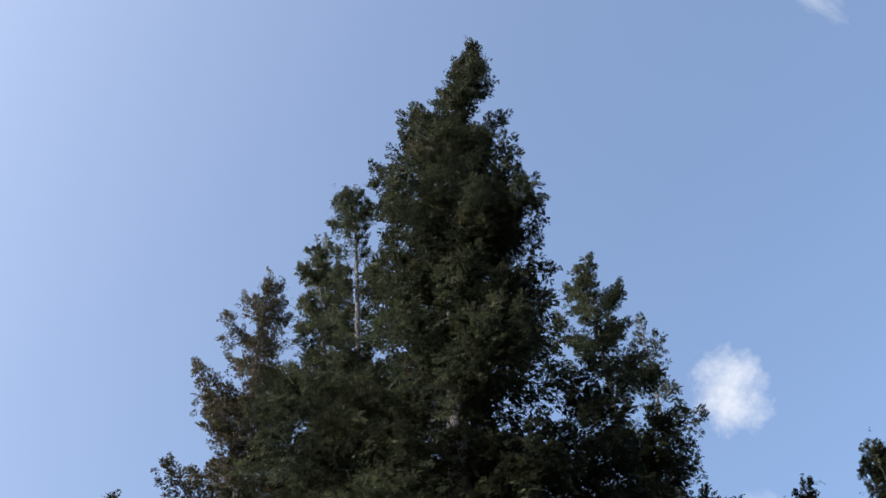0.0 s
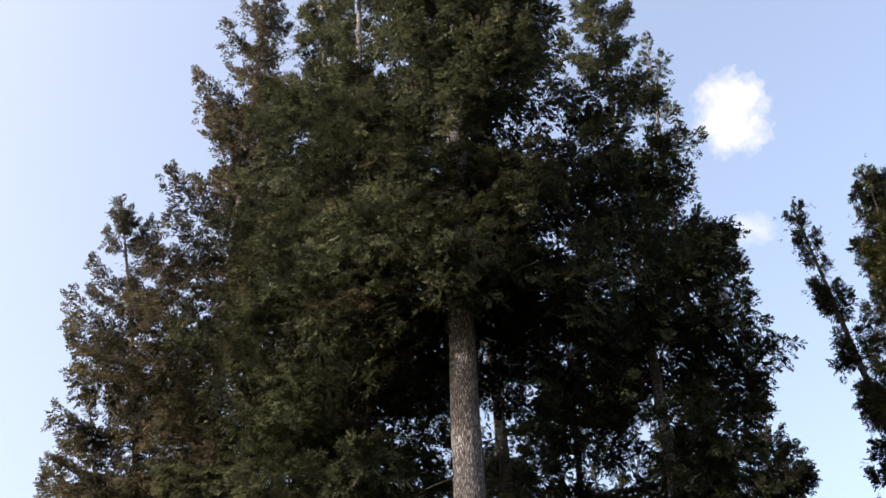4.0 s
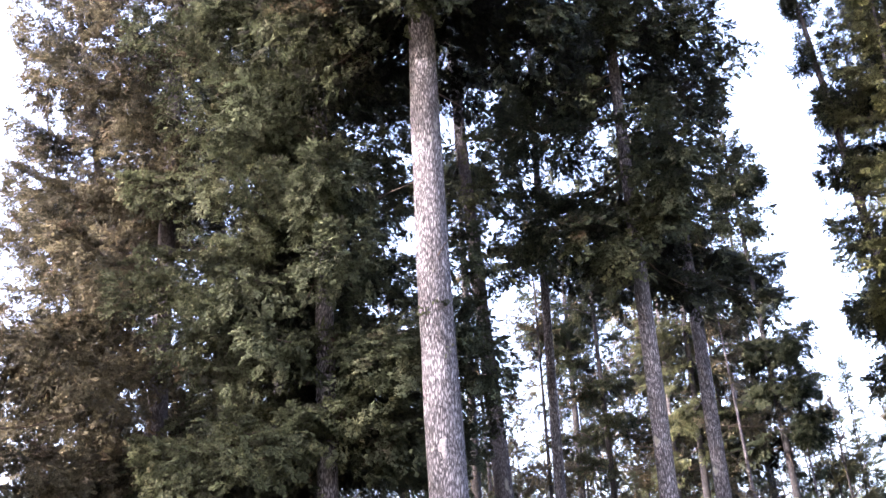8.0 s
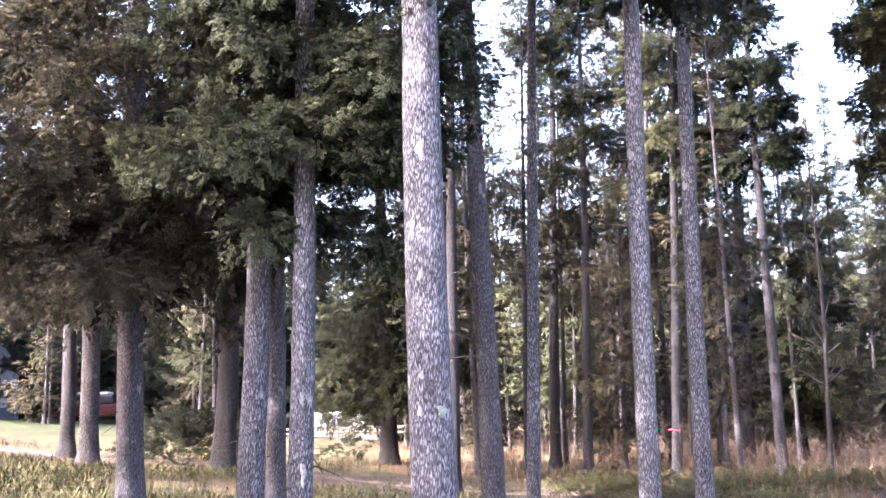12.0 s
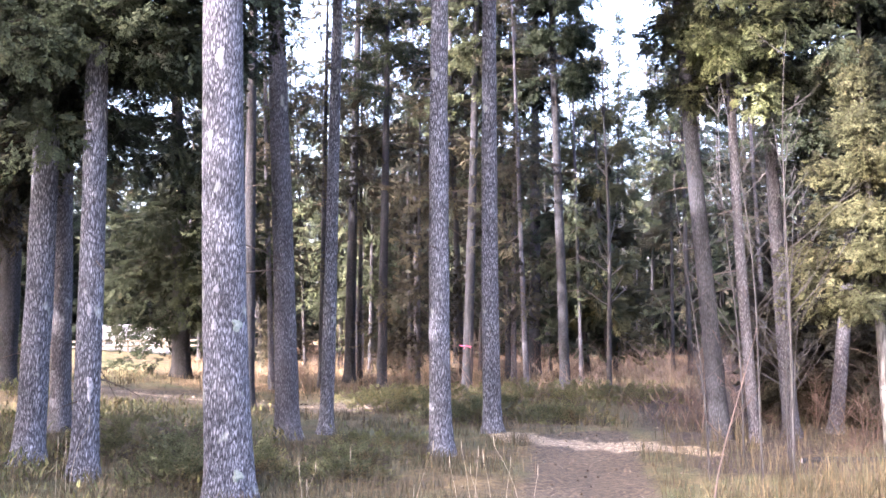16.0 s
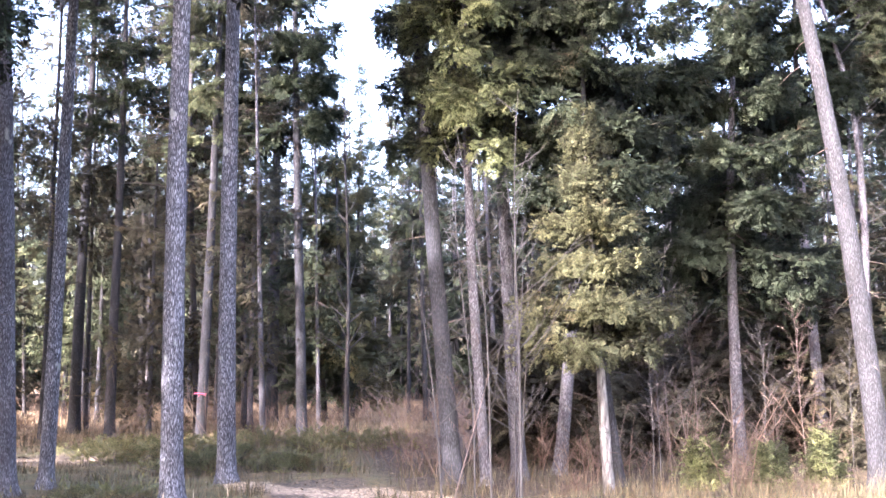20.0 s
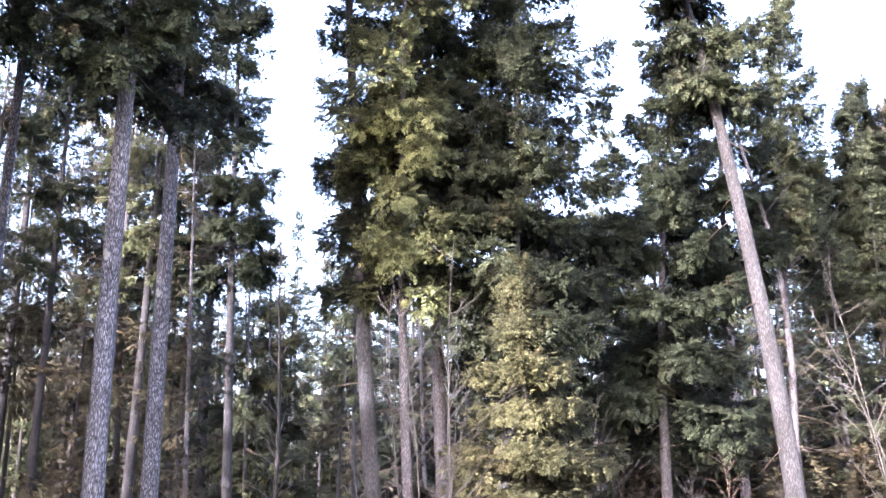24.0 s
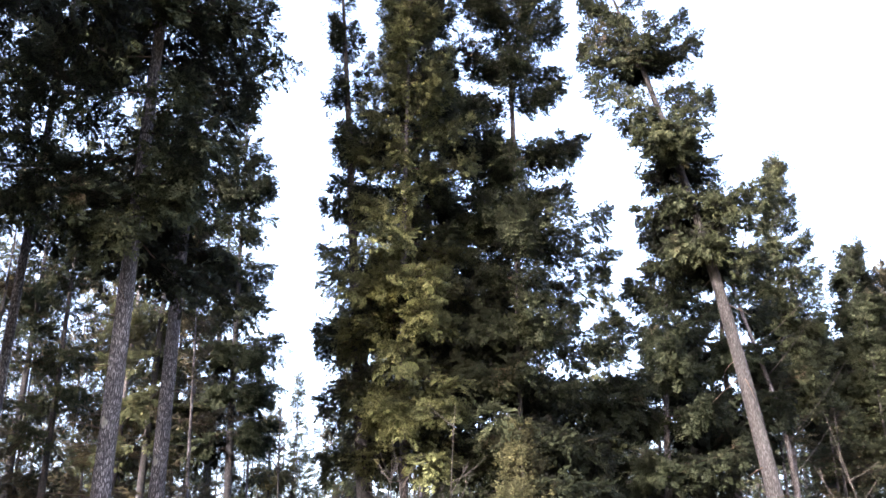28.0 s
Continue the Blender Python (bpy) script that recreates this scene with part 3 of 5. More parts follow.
spruce(-4.73, 22.88, DARK, 27, h=20.0, diam=0.46, crown=4.9, lean=(1.15, 0.24), sweep=(-3.50, -0.72), radius=2.2, bough=84, per=38, size=0.36, bark=BARK_BROWN, needles=NEEDLE_BROWN)
spruce(-1.77, 31.07, "broad dark spruce with low boughs beside the lawn", 28, h=16.0, diam=0.51, crown=2.1, lean=(-0.19, -0.01), sweep=(-0.29, -0.02), radius=3.1, bough=120, per=60, size=0.42, bark=BARK_BROWN, needles=NEEDLE_DARK, droop=1.3)
spruce(18.49, 16.82, "dark spire-topped spruce at the wood's edge", 31, h=11.1, diam=0.21, crown=6.5, lean=(-0.23, 0.26), sweep=(0.71, -0.78), radius=1.15, bough=120, per=44, size=0.42, bark=BARK_BROWN, needles=NEEDLE_DARK, ragged=0.35)
spruce(19.76, 16.89, "browned spruce at the wood's edge", 32, h=10.9, diam=0.21, crown=6.6, lean=(-0.44, 0.52), sweep=(0.76, -0.89), radius=1.15, bough=120, per=44, size=0.42, bark=BARK_BROWN, needles=NEEDLE_BROWN, ragged=0.35)
spruce(20.77, 29.40, "pale green pointed spruce far in the wood", 33, h=14.4, diam=0.19, crown=8.7, lean=(0.41, -0.29), sweep=(0.18, -0.12), radius=1.3, bough=70, per=20, size=0.5, bark=BARK_BROWN, needles=NEEDLE_GREEN)
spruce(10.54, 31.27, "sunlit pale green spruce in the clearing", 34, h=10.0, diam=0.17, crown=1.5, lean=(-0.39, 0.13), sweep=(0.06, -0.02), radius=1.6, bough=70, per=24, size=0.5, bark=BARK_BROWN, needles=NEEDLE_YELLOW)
spruce(10.26, 32.41, "sunlit pale green spruce in the clearing", 35, h=9.3, diam=0.18, crown=1.5, lean=(-0.52, 0.17), sweep=(0.08, -0.02), radius=1.5, bough=70, per=24, size=0.5, bark=BARK_BROWN, needles=NEEDLE_GREEN)
spruce(8.26, 12.88, "green spruce behind a young yellowish one", 36, h=8.9, diam=0.14, crown=3.7, lean=(-0.99, 0.63), sweep=(0.75, -0.48), radius=1.35, bough=120, per=60, size=0.25, bark=BARK_BROWN, needles=NEEDLE_DARK, shape=0.75, tier=0.7, inner=1.1)
# ---- the wood behind: six kinds, repeated
rng = np.random.default_rng(5)
KINDS = []
for k in range(6):
    needles = (NEEDLE_BROWN, NEEDLE_GREEN, NEEDLE_GREEN, NEEDLE_BROWN, NEEDLE_GREEN, NEEDLE_BROWN)[k]
    KINDS.append(spruce(0, 60 + k, ("slim spruce deep in the wood", "green young spruce deep in the wood", "thin browned spruce deep in the wood")[k % 3], 40 + k, h=15.0 + k % 3, diam=0.2, crown=(5, 1.6, 6.5, 0.9, 3.5, 2.2)[k],
                        radius=(1.6, 1.9, 1.4, 2.1, 1.6, 1.9)[k], bough=84, per=9, size=0.6, bark=(BARK_BROWN, BARK_GREY)[k % 2], needles=needles, templates=PLAIN, sides=7, stubs=10, ragged=0.35))
made = 0
while made < 120:
    az = radians(rng.uniform(-32, 57))
    dist = 23 + 40 * rng.uniform(0, 1) ** 0.9
    x, y = dist * math.sin(az), dist * math.cos(az)
    deg = math.degrees(az)
    if (-11 < deg < -3.5 and dist < 56) or (-24 < deg < -14 and dist < 47) or (deg < 4 and dist < 34):
        continue
    s = rng.uniform(0.62, 1.0)
    if 15.5 < deg < 20.5:
        s *= 0.76
    if deg > 38:
        s *= 0.72
    m = pose(x, y, float(ground_z(x, y)), rng.uniform(-2, 2), rng.uniform(-2, 2), rng.uniform(0, 360)) @ Matrix.Diagonal((s * rng.uniform(0.8, 1.1), s * rng.uniform(0.8, 1.1), s, 1))
    k = made % 6
    if made < 6:
        KINDS[k].matrix_world = m
    else:
        c = copy_thing(KINDS[k], pose(0, 0, 0))
        c.matrix_world = m
    made += 1

for k in range(14):
    az, dist = radians(rng.uniform(-1, 15)), rng.uniform(26, 44)
    x, y, s = dist * math.sin(az), dist * math.cos(az), rng.uniform(0.85, 1.1)
    c = copy_thing(KINDS[(0, 2, 4, 5)[k % 4]], pose(0, 0, 0))
    c.matrix_world = pose(x, y, float(ground_z(x, y)), rng.uniform(-2, 2), rng.uniform(-2, 2), rng.uniform(0, 360)) @ Matrix.Diagonal((s * 0.85, s * 0.85, s, 1))


# close growth at the wood's edge, far right
for k in range(22):
    az, dist = radians(rng.uniform(*((37, 56) if k < 16 else (47, 60)))), rng.uniform(20, 30)
    x, y, s = dist * math.sin(az), dist * math.cos(az), rng.uniform(0.46, 0.6) * dist / 24
    c = copy_thing(KINDS[(1, 3, 4, 5)[k % 4]], pose(0, 0, 0))
    c.matrix_world = pose(x, y, float(ground_z(x, y)), 0, 0, rng.uniform(0, 360)) @ Matrix.Diagonal((0.85, 0.85, s, 1))


# low dark young growth under the close trees
low = spruce(12.2, 18.6, "low dull green young spruce under taller trees", 41, "young spruces under the trees", h=3.2, diam=0.05, crown=0.1, radius=0.95, bough=120, per=16, size=0.36, bark=BARK_BROWN, needles=NEEDLE_BROWN, shape=0.8, tier=0.4, stubs=0, sides=7)
for k in range(27):
    az, dist = radians(27 + 30 * (k + rng.uniform(0, 1)) / 27), rng.uniform(17.5, 24)
    x, y, s = dist * math.sin(az), dist * math.cos(az), rng.uniform(0.45, 1.1)
    c = copy_thing(low, pose(0, 0, 0))
    c.matrix_world = pose(x, y, float(ground_z(x, y)), rng.uniform(-5, 5), rng.uniform(-5, 5), rng.uniform(0, 360)) @ Matrix.Diagonal((s * 1.15, s * 1.15, s, 1))


# unseen young spruces left of the trail, added to shade near trunks from low sun
for x, y, s, k in ((-9.0, 3.0, 0.97, 1), (-9.6, 4.9, 1.65, 3), (-8.8, 6.9, 1.4, 1), (-10.2, 8.7, 1.25, 5), (-11.6, 2.2, 0.98, 1), (-12.0, 6.4, 1.3, 3), (-11.0, 10.6, 1.22, 3), (-7.6, 4.6, 0.9, 3), (-7.4, 2.6, 0.86, 1),
                   (-10.6, 4.0, 1.0, 3), (-11.4, 8.0, 1.22, 1), (-9.4, 1.2, 0.92, 3), (-10.8, -0.3, 0.86, 1), (-9.2, -2.0, 0.84, 1), (-10.0, -3.6, 0.86, 3), (-9.0, -5.2, 0.84, 1), (-8.4, -0.6, 0.82, 3), (-10.8, -5.4, 0.86, 1), (-9.6, -7.0, 0.86, 3), (-11.4, -2.6, 0.86, 5), (-12.8, 9.6, 1.5, 1), (-9.4, 10.6, 1.3, 3), (-10.6, 12.6, 1.3, 1), (-12.6, 15.2, 1.2, 3), (-13.8, 17.2, 1.25, 1), (-15.6, 20.0, 1.2, 3)):
    c = copy_thing(KINDS[k], pose(0, 0, 0))
    c.matrix_world = pose(x, y, float(ground_z(x, y)), 0, 0, x * 70) @ Matrix.Diagonal((1.25, 1.25, s if s > 1.2 else s * 0.82, 1))
    tagged(c, "tall bushy unseen spruce, added for shade" if s > 1.2 else "bushy green unseen young spruce, added for shade", "tree", "spruces of the wood")


def far_wood():
    """The dense far edge of the wood, too deep in to tell its trees apart."""
    rng = np.random.default_rng(11)
    n = 620
    az = np.radians(rng.uniform(-40, 66, n))
    dist = rng.uniform(52, 90, n)
    x, y = dist * np.sin(az), dist * np.cos(az)
    h = rng.uniform(7, 13, n) + 4.0 * (az > radians(23)) + 3.0 * (az > radians(2))
    z0 = ground_z(x, y)
    k = 28
    zz = rng.uniform(0.04, 1, (n, k)) ** 0.9
    r = (1 - zz) ** 0.8 * rng.uniform(1.5, 2.6, n)[:, None] * rng.uniform(0.5, 1.1, (n, k))
    a = rng.uniform(0, 2 * np.pi, (n, k))
    pos = np.stack([x[:, None] + r * 0.5 * np.cos(a), y[:, None] + r * 0.5 * np.sin(a), z0[:, None] + zz * h[:, None]], -1).reshape(-1, 3)
    fwd = np.stack([np.cos(a), np.sin(a), -0.35 + 0.6 * zz], -1).reshape(-1, 3)
    size = (1.25 + r * 1.1).ravel()
    crown = tagged(new("far_wood", needle_mesh("far_wood", place_sprays(PLAIN, pos, fwd, size, rng), NEEDLE_DARK)), "dense far edge of the spruce wood", "trees", kind="stuff")
    zs = np.array([-0.3, 0.5, 1.0])
    paths = np.stack([np.stack([x, y, z0 + h * q], -1) for q in zs], 1)
    radii = rng.uniform(0.09, 0.16, n)[:, None] * np.array([1.0, 0.6, 0.1])
    tagged(new("far_trunk", mesh_from("far_trunk", *tubes(paths, radii, 5), BARK_BROWN, True)), "dark trunks at the far edge of the wood", "trees", kind="stuff")


far_wood()


# ---- undergrowth
DRY = blade_material("dry_grass", (0.037, 0.029, 0.017), (0.07, 0.052, 0.025), (0.13, 0.098, 0.05), (0.048, 0.035, 0.021), (0.037, 0.041, 0.017), (0.055, 0.038, 0.024), (0.043, 0.048, 0.02))
BROWN = blade_material("brown_grass", (0.035, 0.028, 0.017), (0.07, 0.054, 0.031), (0.12, 0.095, 0.058), (0.05, 0.05, 0.02), (0.05, 0.033, 0.018))
LUSH = blade_material("green_weeds", (0.042, 0.048, 0.016), (0.08, 0.086, 0.028), (0.14, 0.124, 0.046), (0.062, 0.054, 0.023))
STALK = blade_material("bleached_stalks", (0.26, 0.22, 0.15), (0.34, 0.3, 0.22))
RED_STEM = blade_material("red_brown_stems", (0.0477, 0.0304, 0.0239), (0.0784, 0.0521, 0.0434), (0.108, 0.0826, 0.0694), (0.0391, 0.0282, 0.0239))
GREY_STEM = mottled_material("grey_sapling_bark", (0.018, 0.0165, 0.0155), (0.038, 0.035, 0.0335), (0.068, 0.064, 0.062), 9)
SUNNY_STRAW = blade_material("sunny_pale_straw", (0.09, 0.07, 0.043), (0.16, 0.126, 0.08), (0.07, 0.052, 0.031))
LEAF = blade_material("fallen_leaves", (0.136, 0.105, 0.0682), (0.0945, 0.0657, 0.0367), (0.178, 0.152, 0.111), (0.0682, 0.0473, 0.0289))
SHRUB = needle_material("juniper_needles", (0.115, 0.125, 0.06), (0.2, 0.205, 0.098), (0.3, 0.29, 0.15), (0.21, 0.155, 0.08), dead_part=0.16)


def blades(pos, height, width, lean, rng):
    """Bent, tapering blades of grass: verts, triangles."""
    n = len(pos)
    a = rng.uniform(0, 2 * np.pi, n)
    side = np.stack([np.cos(a), np.sin(a), 0 * a], -1) * width[:, None]
    b = a + rng.uniform(1.0, 2.1, n)
    tip = np.stack([np.cos(b) * lean, np.sin(b) * lean, np.ones(n)], -1) * height[:, None]
    mid = tip * np.array([0.38, 0.38, 0.6])
    v = np.stack([pos - side, pos + side, pos + mid - side * 0.7, pos + mid + side * 0.7, pos + tip], 1)
    i = (np.arange(n) * 5)[:, None]
    f = np.concatenate([i + np.array([[0, 1, 3]]), i + np.array([[0, 3, 2]]), i + np.array([[2, 3, 4]])])
    return v.reshape(-1, 3), f


def scatter(rng, n, az, dist, power=0.6):
    a = np.radians(rng.uniform(az[0], az[1], n))
    d = dist[0] + (dist[1] - dist[0]) * rng.uniform(0, 1, n) ** power
    return d * np.sin(a), d * np.cos(a)


def on_ground(x, y, sink=0.03):
    return np.stack([x, y, ground_z(x, y) - sink], -1)


def grass():
    rng = np.random.default_rng(21)
    # tufts of dry grass everywhere but on the trodden dirt
    x, y = scatter(rng, 12500, (-31, 58), (6.0, 32), 0.7)
    xn, yn = scatter(rng, 7000, (-31, 58), (7.0, 15), 0.7)
    x, y = np.concatenate([x, xn]), np.concatenate([y, yn])
    clump = np.sin(x * 0.8 + 2) * np.sin(y * 0.6 + 1) + np.sin(x * 1.9 + y * 1.3) * 0.6
    keep = (trail_mask(x, y) < 0.3) & (sunlit_litter_mask(x, y) < 0.6) & (lawn_mask(x, y) < 0.4) & (clump + rng.normal(0, 0.6, len(x)) > -0.35) & (rng.uniform(0, 1, len(x)) > 0.72 * shaded_duff_mask(x, y))
    x, y = x[keep], y[keep]
    k = 9
    bx, by = np.repeat(x, k) + rng.normal(0, 0.09, len(x) * k), np.repeat(y, k) + rng.normal(0, 0.09, len(x) * k)
    right = np.clip((bx - 3.5) / 2.5, 0, 1)
    hgt = rng.uniform(0.06, 0.24, len(bx)) * (1 + 0.5 * right)
    tagged(new("dry_grass", mesh_from("dry_grass", *blades(on_ground(bx, by), hgt, rng.uniform(0.002, 0.0045, len(bx)) * (0.6 + 0.05 * by), rng.uniform(0.1, 0.9, len(bx)), rng), DRY)), "tufts of dry tan grass on the forest floor", "grass", kind="stuff")
    # green weeds among it, mostly towards the left
    x, y = scatter(rng, 600, (-30, 2), (9.5, 22))
    x2, y2 = scatter(rng, 500, (4, 20), (15.5, 26))
    x3, y3 = scatter(rng, 1500, (-30, -9), (10.5, 24))
    x, y = np.concatenate([x, x2, x3]), np.concatenate([y, y2, y3])
    keep = (trail_mask(x, y) < 0.3) & (np.sin(x * 1.1) * np.sin(y * 0.9 + 0.5) + rng.normal(0, 0.3, len(x)) > 0.0)
    x, y = x[keep], y[keep]
    k = 12
    bx, by = np.repeat(x, k) + rng.normal(0, 0.12, len(x) * k), np.repeat(y, k) + rng.normal(0, 0.12, len(x) * k)
    p = on_ground(bx, by)
    p[:, 2] += rng.uniform(0, 0.18, len(bx))
    tagged(new("green_weeds", mesh_from("green_weeds", *blades(p, rng.uniform(0.05, 0.12, len(bx)), rng.uniform(0.007, 0.014, len(bx)), rng.uniform(0.5, 1.8, len(bx)), rng), LUSH)), "yellow-green leafy weeds among dry grass", "weeds", kind="stuff")
    # tall straw deep among the trunks, its pale colour standing in for sun
    x, y = scatter(rng, 2600, (-9, 22), (25.5, 46), 0.8)
    keep = sunny_straw_mask(x, y) > 0.4
    bx, by = np.repeat(x[keep], 5), np.repeat(y[keep], 5)
    bx, by = bx + rng.normal(0, 0.15, len(bx)), by + rng.normal(0, 0.15, len(by))
    tagged(new("straw_grass", mesh_from("straw_grass", *blades(on_ground(bx, by), rng.uniform(0.1, 0.36, len(bx)), rng.uniform(0.005, 0.011, len(bx)), rng.uniform(0.1, 0.8, len(bx)), rng), SUNNY_STRAW)), "tall straw deep among the trunks, coloured as if sunlit", "grass", kind="stuff")
    # taller brown grass in loose clumps under the close trees
    x, y = scatter(rng, 560, (17, 56), (10.5, 20), 0.8)
    x, y = x[shaded_duff_mask(x, y) > 0.5], y[shaded_duff_mask(x, y) > 0.5]
    k = 14
    bx, by = np.repeat(x, k) + rng.normal(0, 0.11, len(x) * k), np.repeat(y, k) + rng.normal(0, 0.11, len(x) * k)
    hgt = np.repeat(0.14 + 0.34 * rng.uniform(0, 1, len(x)) ** 2, k) * rng.uniform(0.5, 1.1, len(bx))
    tagged(new("brown_grass", mesh_from("brown_grass", *blades(on_ground(bx, by), hgt, rng.uniform(0.002, 0.004, len(bx)), rng.uniform(0.1, 0.8, len(bx)), rng), BROWN)), "loose clumps of brown grass under the close trees", "grass", kind="stuff")
    # fallen leaves along the trail
    x, y = scatter(rng, 9000, (-14, 46), (9, 26))
    keep = rng.uniform(0, 1, len(x)) < 0.1 + 0.2 * trail_mask(x, y) + 0.8 * sunlit_litter_mask(x, y)
    x, y = x[keep], y[keep]
    tagged(new("leaf_litter", mesh_from("leaf_litter", *blades(on_ground(x, y, -0.02), rng.uniform(0.02, 0.035, len(x)), rng.uniform(0.01, 0.022, len(x)), rng.uniform(1.0, 2.6, len(x)), rng), LEAF)), "pale fallen leaves along the trail's edge", "leaves", kind="stuff")


grass()


TAN_STEM = blade_material("tan_brush_stems", (0.062, 0.037, 0.024), (0.095, 0.062, 0.043), (0.125, 0.094, 0.073), (0.04, 0.025, 0.017))


PALE_STEM = blade_material("pale_reddish_twigs", (0.075, 0.045, 0.03), (0.14, 0.105, 0.082), (0.05, 0.028, 0.018), (0.07, 0.038, 0.024), (0.04, 0.028, 0.02))


def brush():
    """Leafless red-brown brush under the trees."""
    rng = np.random.default_rng(31)
    x, y = scatter(rng, 55, (13, 56), (18, 34))
    x2, y2 = scatter(rng, 16, (28, 56), (13.5, 18))
    x3, y3 = scatter(rng, 140, (2, 26), (25, 44))
    x4, y4 = scatter(rng, 44, (19, 52), (15, 20))
    x, y = np.concatenate([x, x2, x3, x4]), np.concatenate([y, y2, y3, y4])
    k = 5
    n = len(x) * k
    base = on_ground(np.repeat(x, k) + rng.normal(0, 0.12, n), np.repeat(y, k) + rng.normal(0, 0.12, n))
    hgt = np.repeat(0.4 + 1.1 * rng.uniform(0, 1, len(x)) ** 1.6, k) * rng.uniform(0.6, 1.1, n)
    a, spread = rng.uniform(0, 2 * np.pi, n), rng.uniform(0.05, 0.8, n)
    top = base + np.stack([np.cos(a) * spread * hgt, np.sin(a) * spread * hgt, hgt], -1)
    bend = rng.normal(0, 0.05, (n, 3))
    main = np.stack([base, base * 0.5 + top * 0.5 + bend, top], 1)
    # side twigs
    q = 5
    f = rng.uniform(0.35, 0.9, (n, q))[..., None]
    s0 = base[:, None] * (1 - f) + top[:, None] * f
    b = rng.uniform(0, 2 * np.pi, (n, q))
    ln = rng.uniform(0.12, 0.4, (n, q))
    s1 = s0 + np.stack([np.cos(b) * ln, np.sin(b) * ln, ln * rng.uniform(0.3, 1.2, (n, q))], -1)
    twig = np.stack([s0, s0 * 0.5 + s1 * 0.5, s1], 2).reshape(-1, 3, 3)
    paths = np.concatenate([main, twig])
    r = np.concatenate([np.full(n, 0.008), np.full(n * q, 0.0045)])[:, None] * np.array([1.0, 0.75, 0.35])
    # finer, paler twigs nearer the trail
    x, y = scatter(rng, 24, (19, 54), (12.4, 20), 0.8)
    x, y = x[shaded_duff_mask(x, y) > 0.5], y[shaded_duff_mask(x, y) > 0.5]
    k, q = 6, 6
    n = len(x) * k
    base = on_ground(np.repeat(x, k) + rng.normal(0, 0.16, n), np.repeat(y, k) + rng.normal(0, 0.16, n))
    hgt = np.repeat(0.2 + 0.65 * rng.uniform(0, 1, len(x)) ** 1.6, k) * rng.uniform(0.5, 1.1, n)
    a, spread = rng.uniform(0, 2 * np.pi, n), rng.uniform(0.05, 0.9, n)
    top = base + np.stack([np.cos(a) * spread * hgt, np.sin(a) * spread * hgt, hgt], -1)
    main2 = np.stack([base, base * 0.5 + top * 0.5 + rng.normal(0, 0.04, (n, 3)), top], 1)
    f = rng.uniform(0.3, 0.95, (n, q))[..., None]
    s0 = base[:, None] * (1 - f) + top[:, None] * f
    b = rng.uniform(0, 2 * np.pi, (n, q))
    ln = rng.uniform(0.08, 0.34, (n, q))
    s1 = s0 + np.stack([np.cos(b) * ln, np.sin(b) * ln, ln * rng.uniform(0.1, 1.1, (n, q))], -1)
    twig2 = np.stack([s0, s0 * 0.5 + s1 * 0.5 + rng.normal(0, 0.01, s0.shape), s1], 2).reshape(-1, 3, 3)
    r2 = np.concatenate([np.full(n, 0.0055), np.full(n * q, 0.0032)])[:, None] * np.array([1.0, 0.75, 0.4])
    tagged(new("twiggy_brush", mesh_from("twiggy_brush", *tubes(np.concatenate([main2, twig2]), r2, 3), PALE_STEM)), "tangle of thin leafless twigs under the close trees", "brush", kind="stuff")
    tagged(new("leafless_brush", mesh_from("leafless_brush", *tubes(paths, r, 3), TAN_STEM)), "leafless red-brown brush under the spruces", "brush", kind="stuff")


brush()


def shrub(x, y, radius, height, seed, label, sprays=260, size=0.26, mat=None):
    """A low evergreen shrub: stems from one root and a mounded, uneven crown."""
    rng = np.random.default_rng(seed)
    t = thing("evergreen_shrub", pose(x, y, float(ground_z(x, y)) - 0.03), label, "shrub", "low evergreen shrubs")
    a, q = rng.uniform(0, 2 * np.pi, sprays), rng.uniform(0, 1, sprays) ** 0.6
    lobes = 1 + 0.3 * np.sin(3 * a + seed) + 0.2 * np.sin(5 * a + 2 * seed)
    r = radius * q * lobes
    z = height * (np.sqrt(np.maximum(0.04, 1 - q * q))) * rng.uniform(0.35, 1.08, sprays)
    pos = np.stack([r * np.cos(a), r * np.sin(a), z], -1)
    fwd = np.stack([np.cos(a), np.sin(a), rng.uniform(-0.1, 1.3, sprays)], -1) + rng.normal(0, 0.35, (sprays, 3))
    piece("foliage", needle_mesh("foliage", place_sprays(FINE, pos, fwd, size * rng.uniform(0.7, 1.3, sprays), rng, soft=unit(fwd * 0.25 + np.array([0, 0, 1.0]))), mat or SHRUB), t)
    k = 9
    b = rng.uniform(0, 2 * np.pi, k)
    end = np.stack([np.cos(b) * radius * 0.7, np.sin(b) * radius * 0.7, np.full(k, height * 0.6)], -1)
    st = np.stack([end * 0, end * np.array([0.5, 0.5, 0.35]), end], 1)
    tagged(piece("stem_base", mesh_from("stem_base", *tubes(st, np.full((k, 1), 0.012) * np.array([1.0, 0.7, 0.3]), 5), TWIG_WOOD), t), kind="stuff")


LOW = "low spreading green juniper shrub in dry grass"
for k, (x, y, r, hh) in enumerate(((-0.7, 11.1, 0.6, 0.5), (0.0, 11.6, 0.55, 0.45), (-1.35, 13.6, 0.8, 0.55), (-0.6, 12.6, 0.65, 0.5), (1.2, 12.8, 0.7, 0.4), (1.7, 14.6, 0.8, 0.35), (0.9, 11.3, 0.6, 0.35))):
    shrub(x, y, r * (0.75 if k < 4 else 0.9), hh * (0.85 if k < 4 else 0.55), 60 + k, LOW, 420, 0.1)
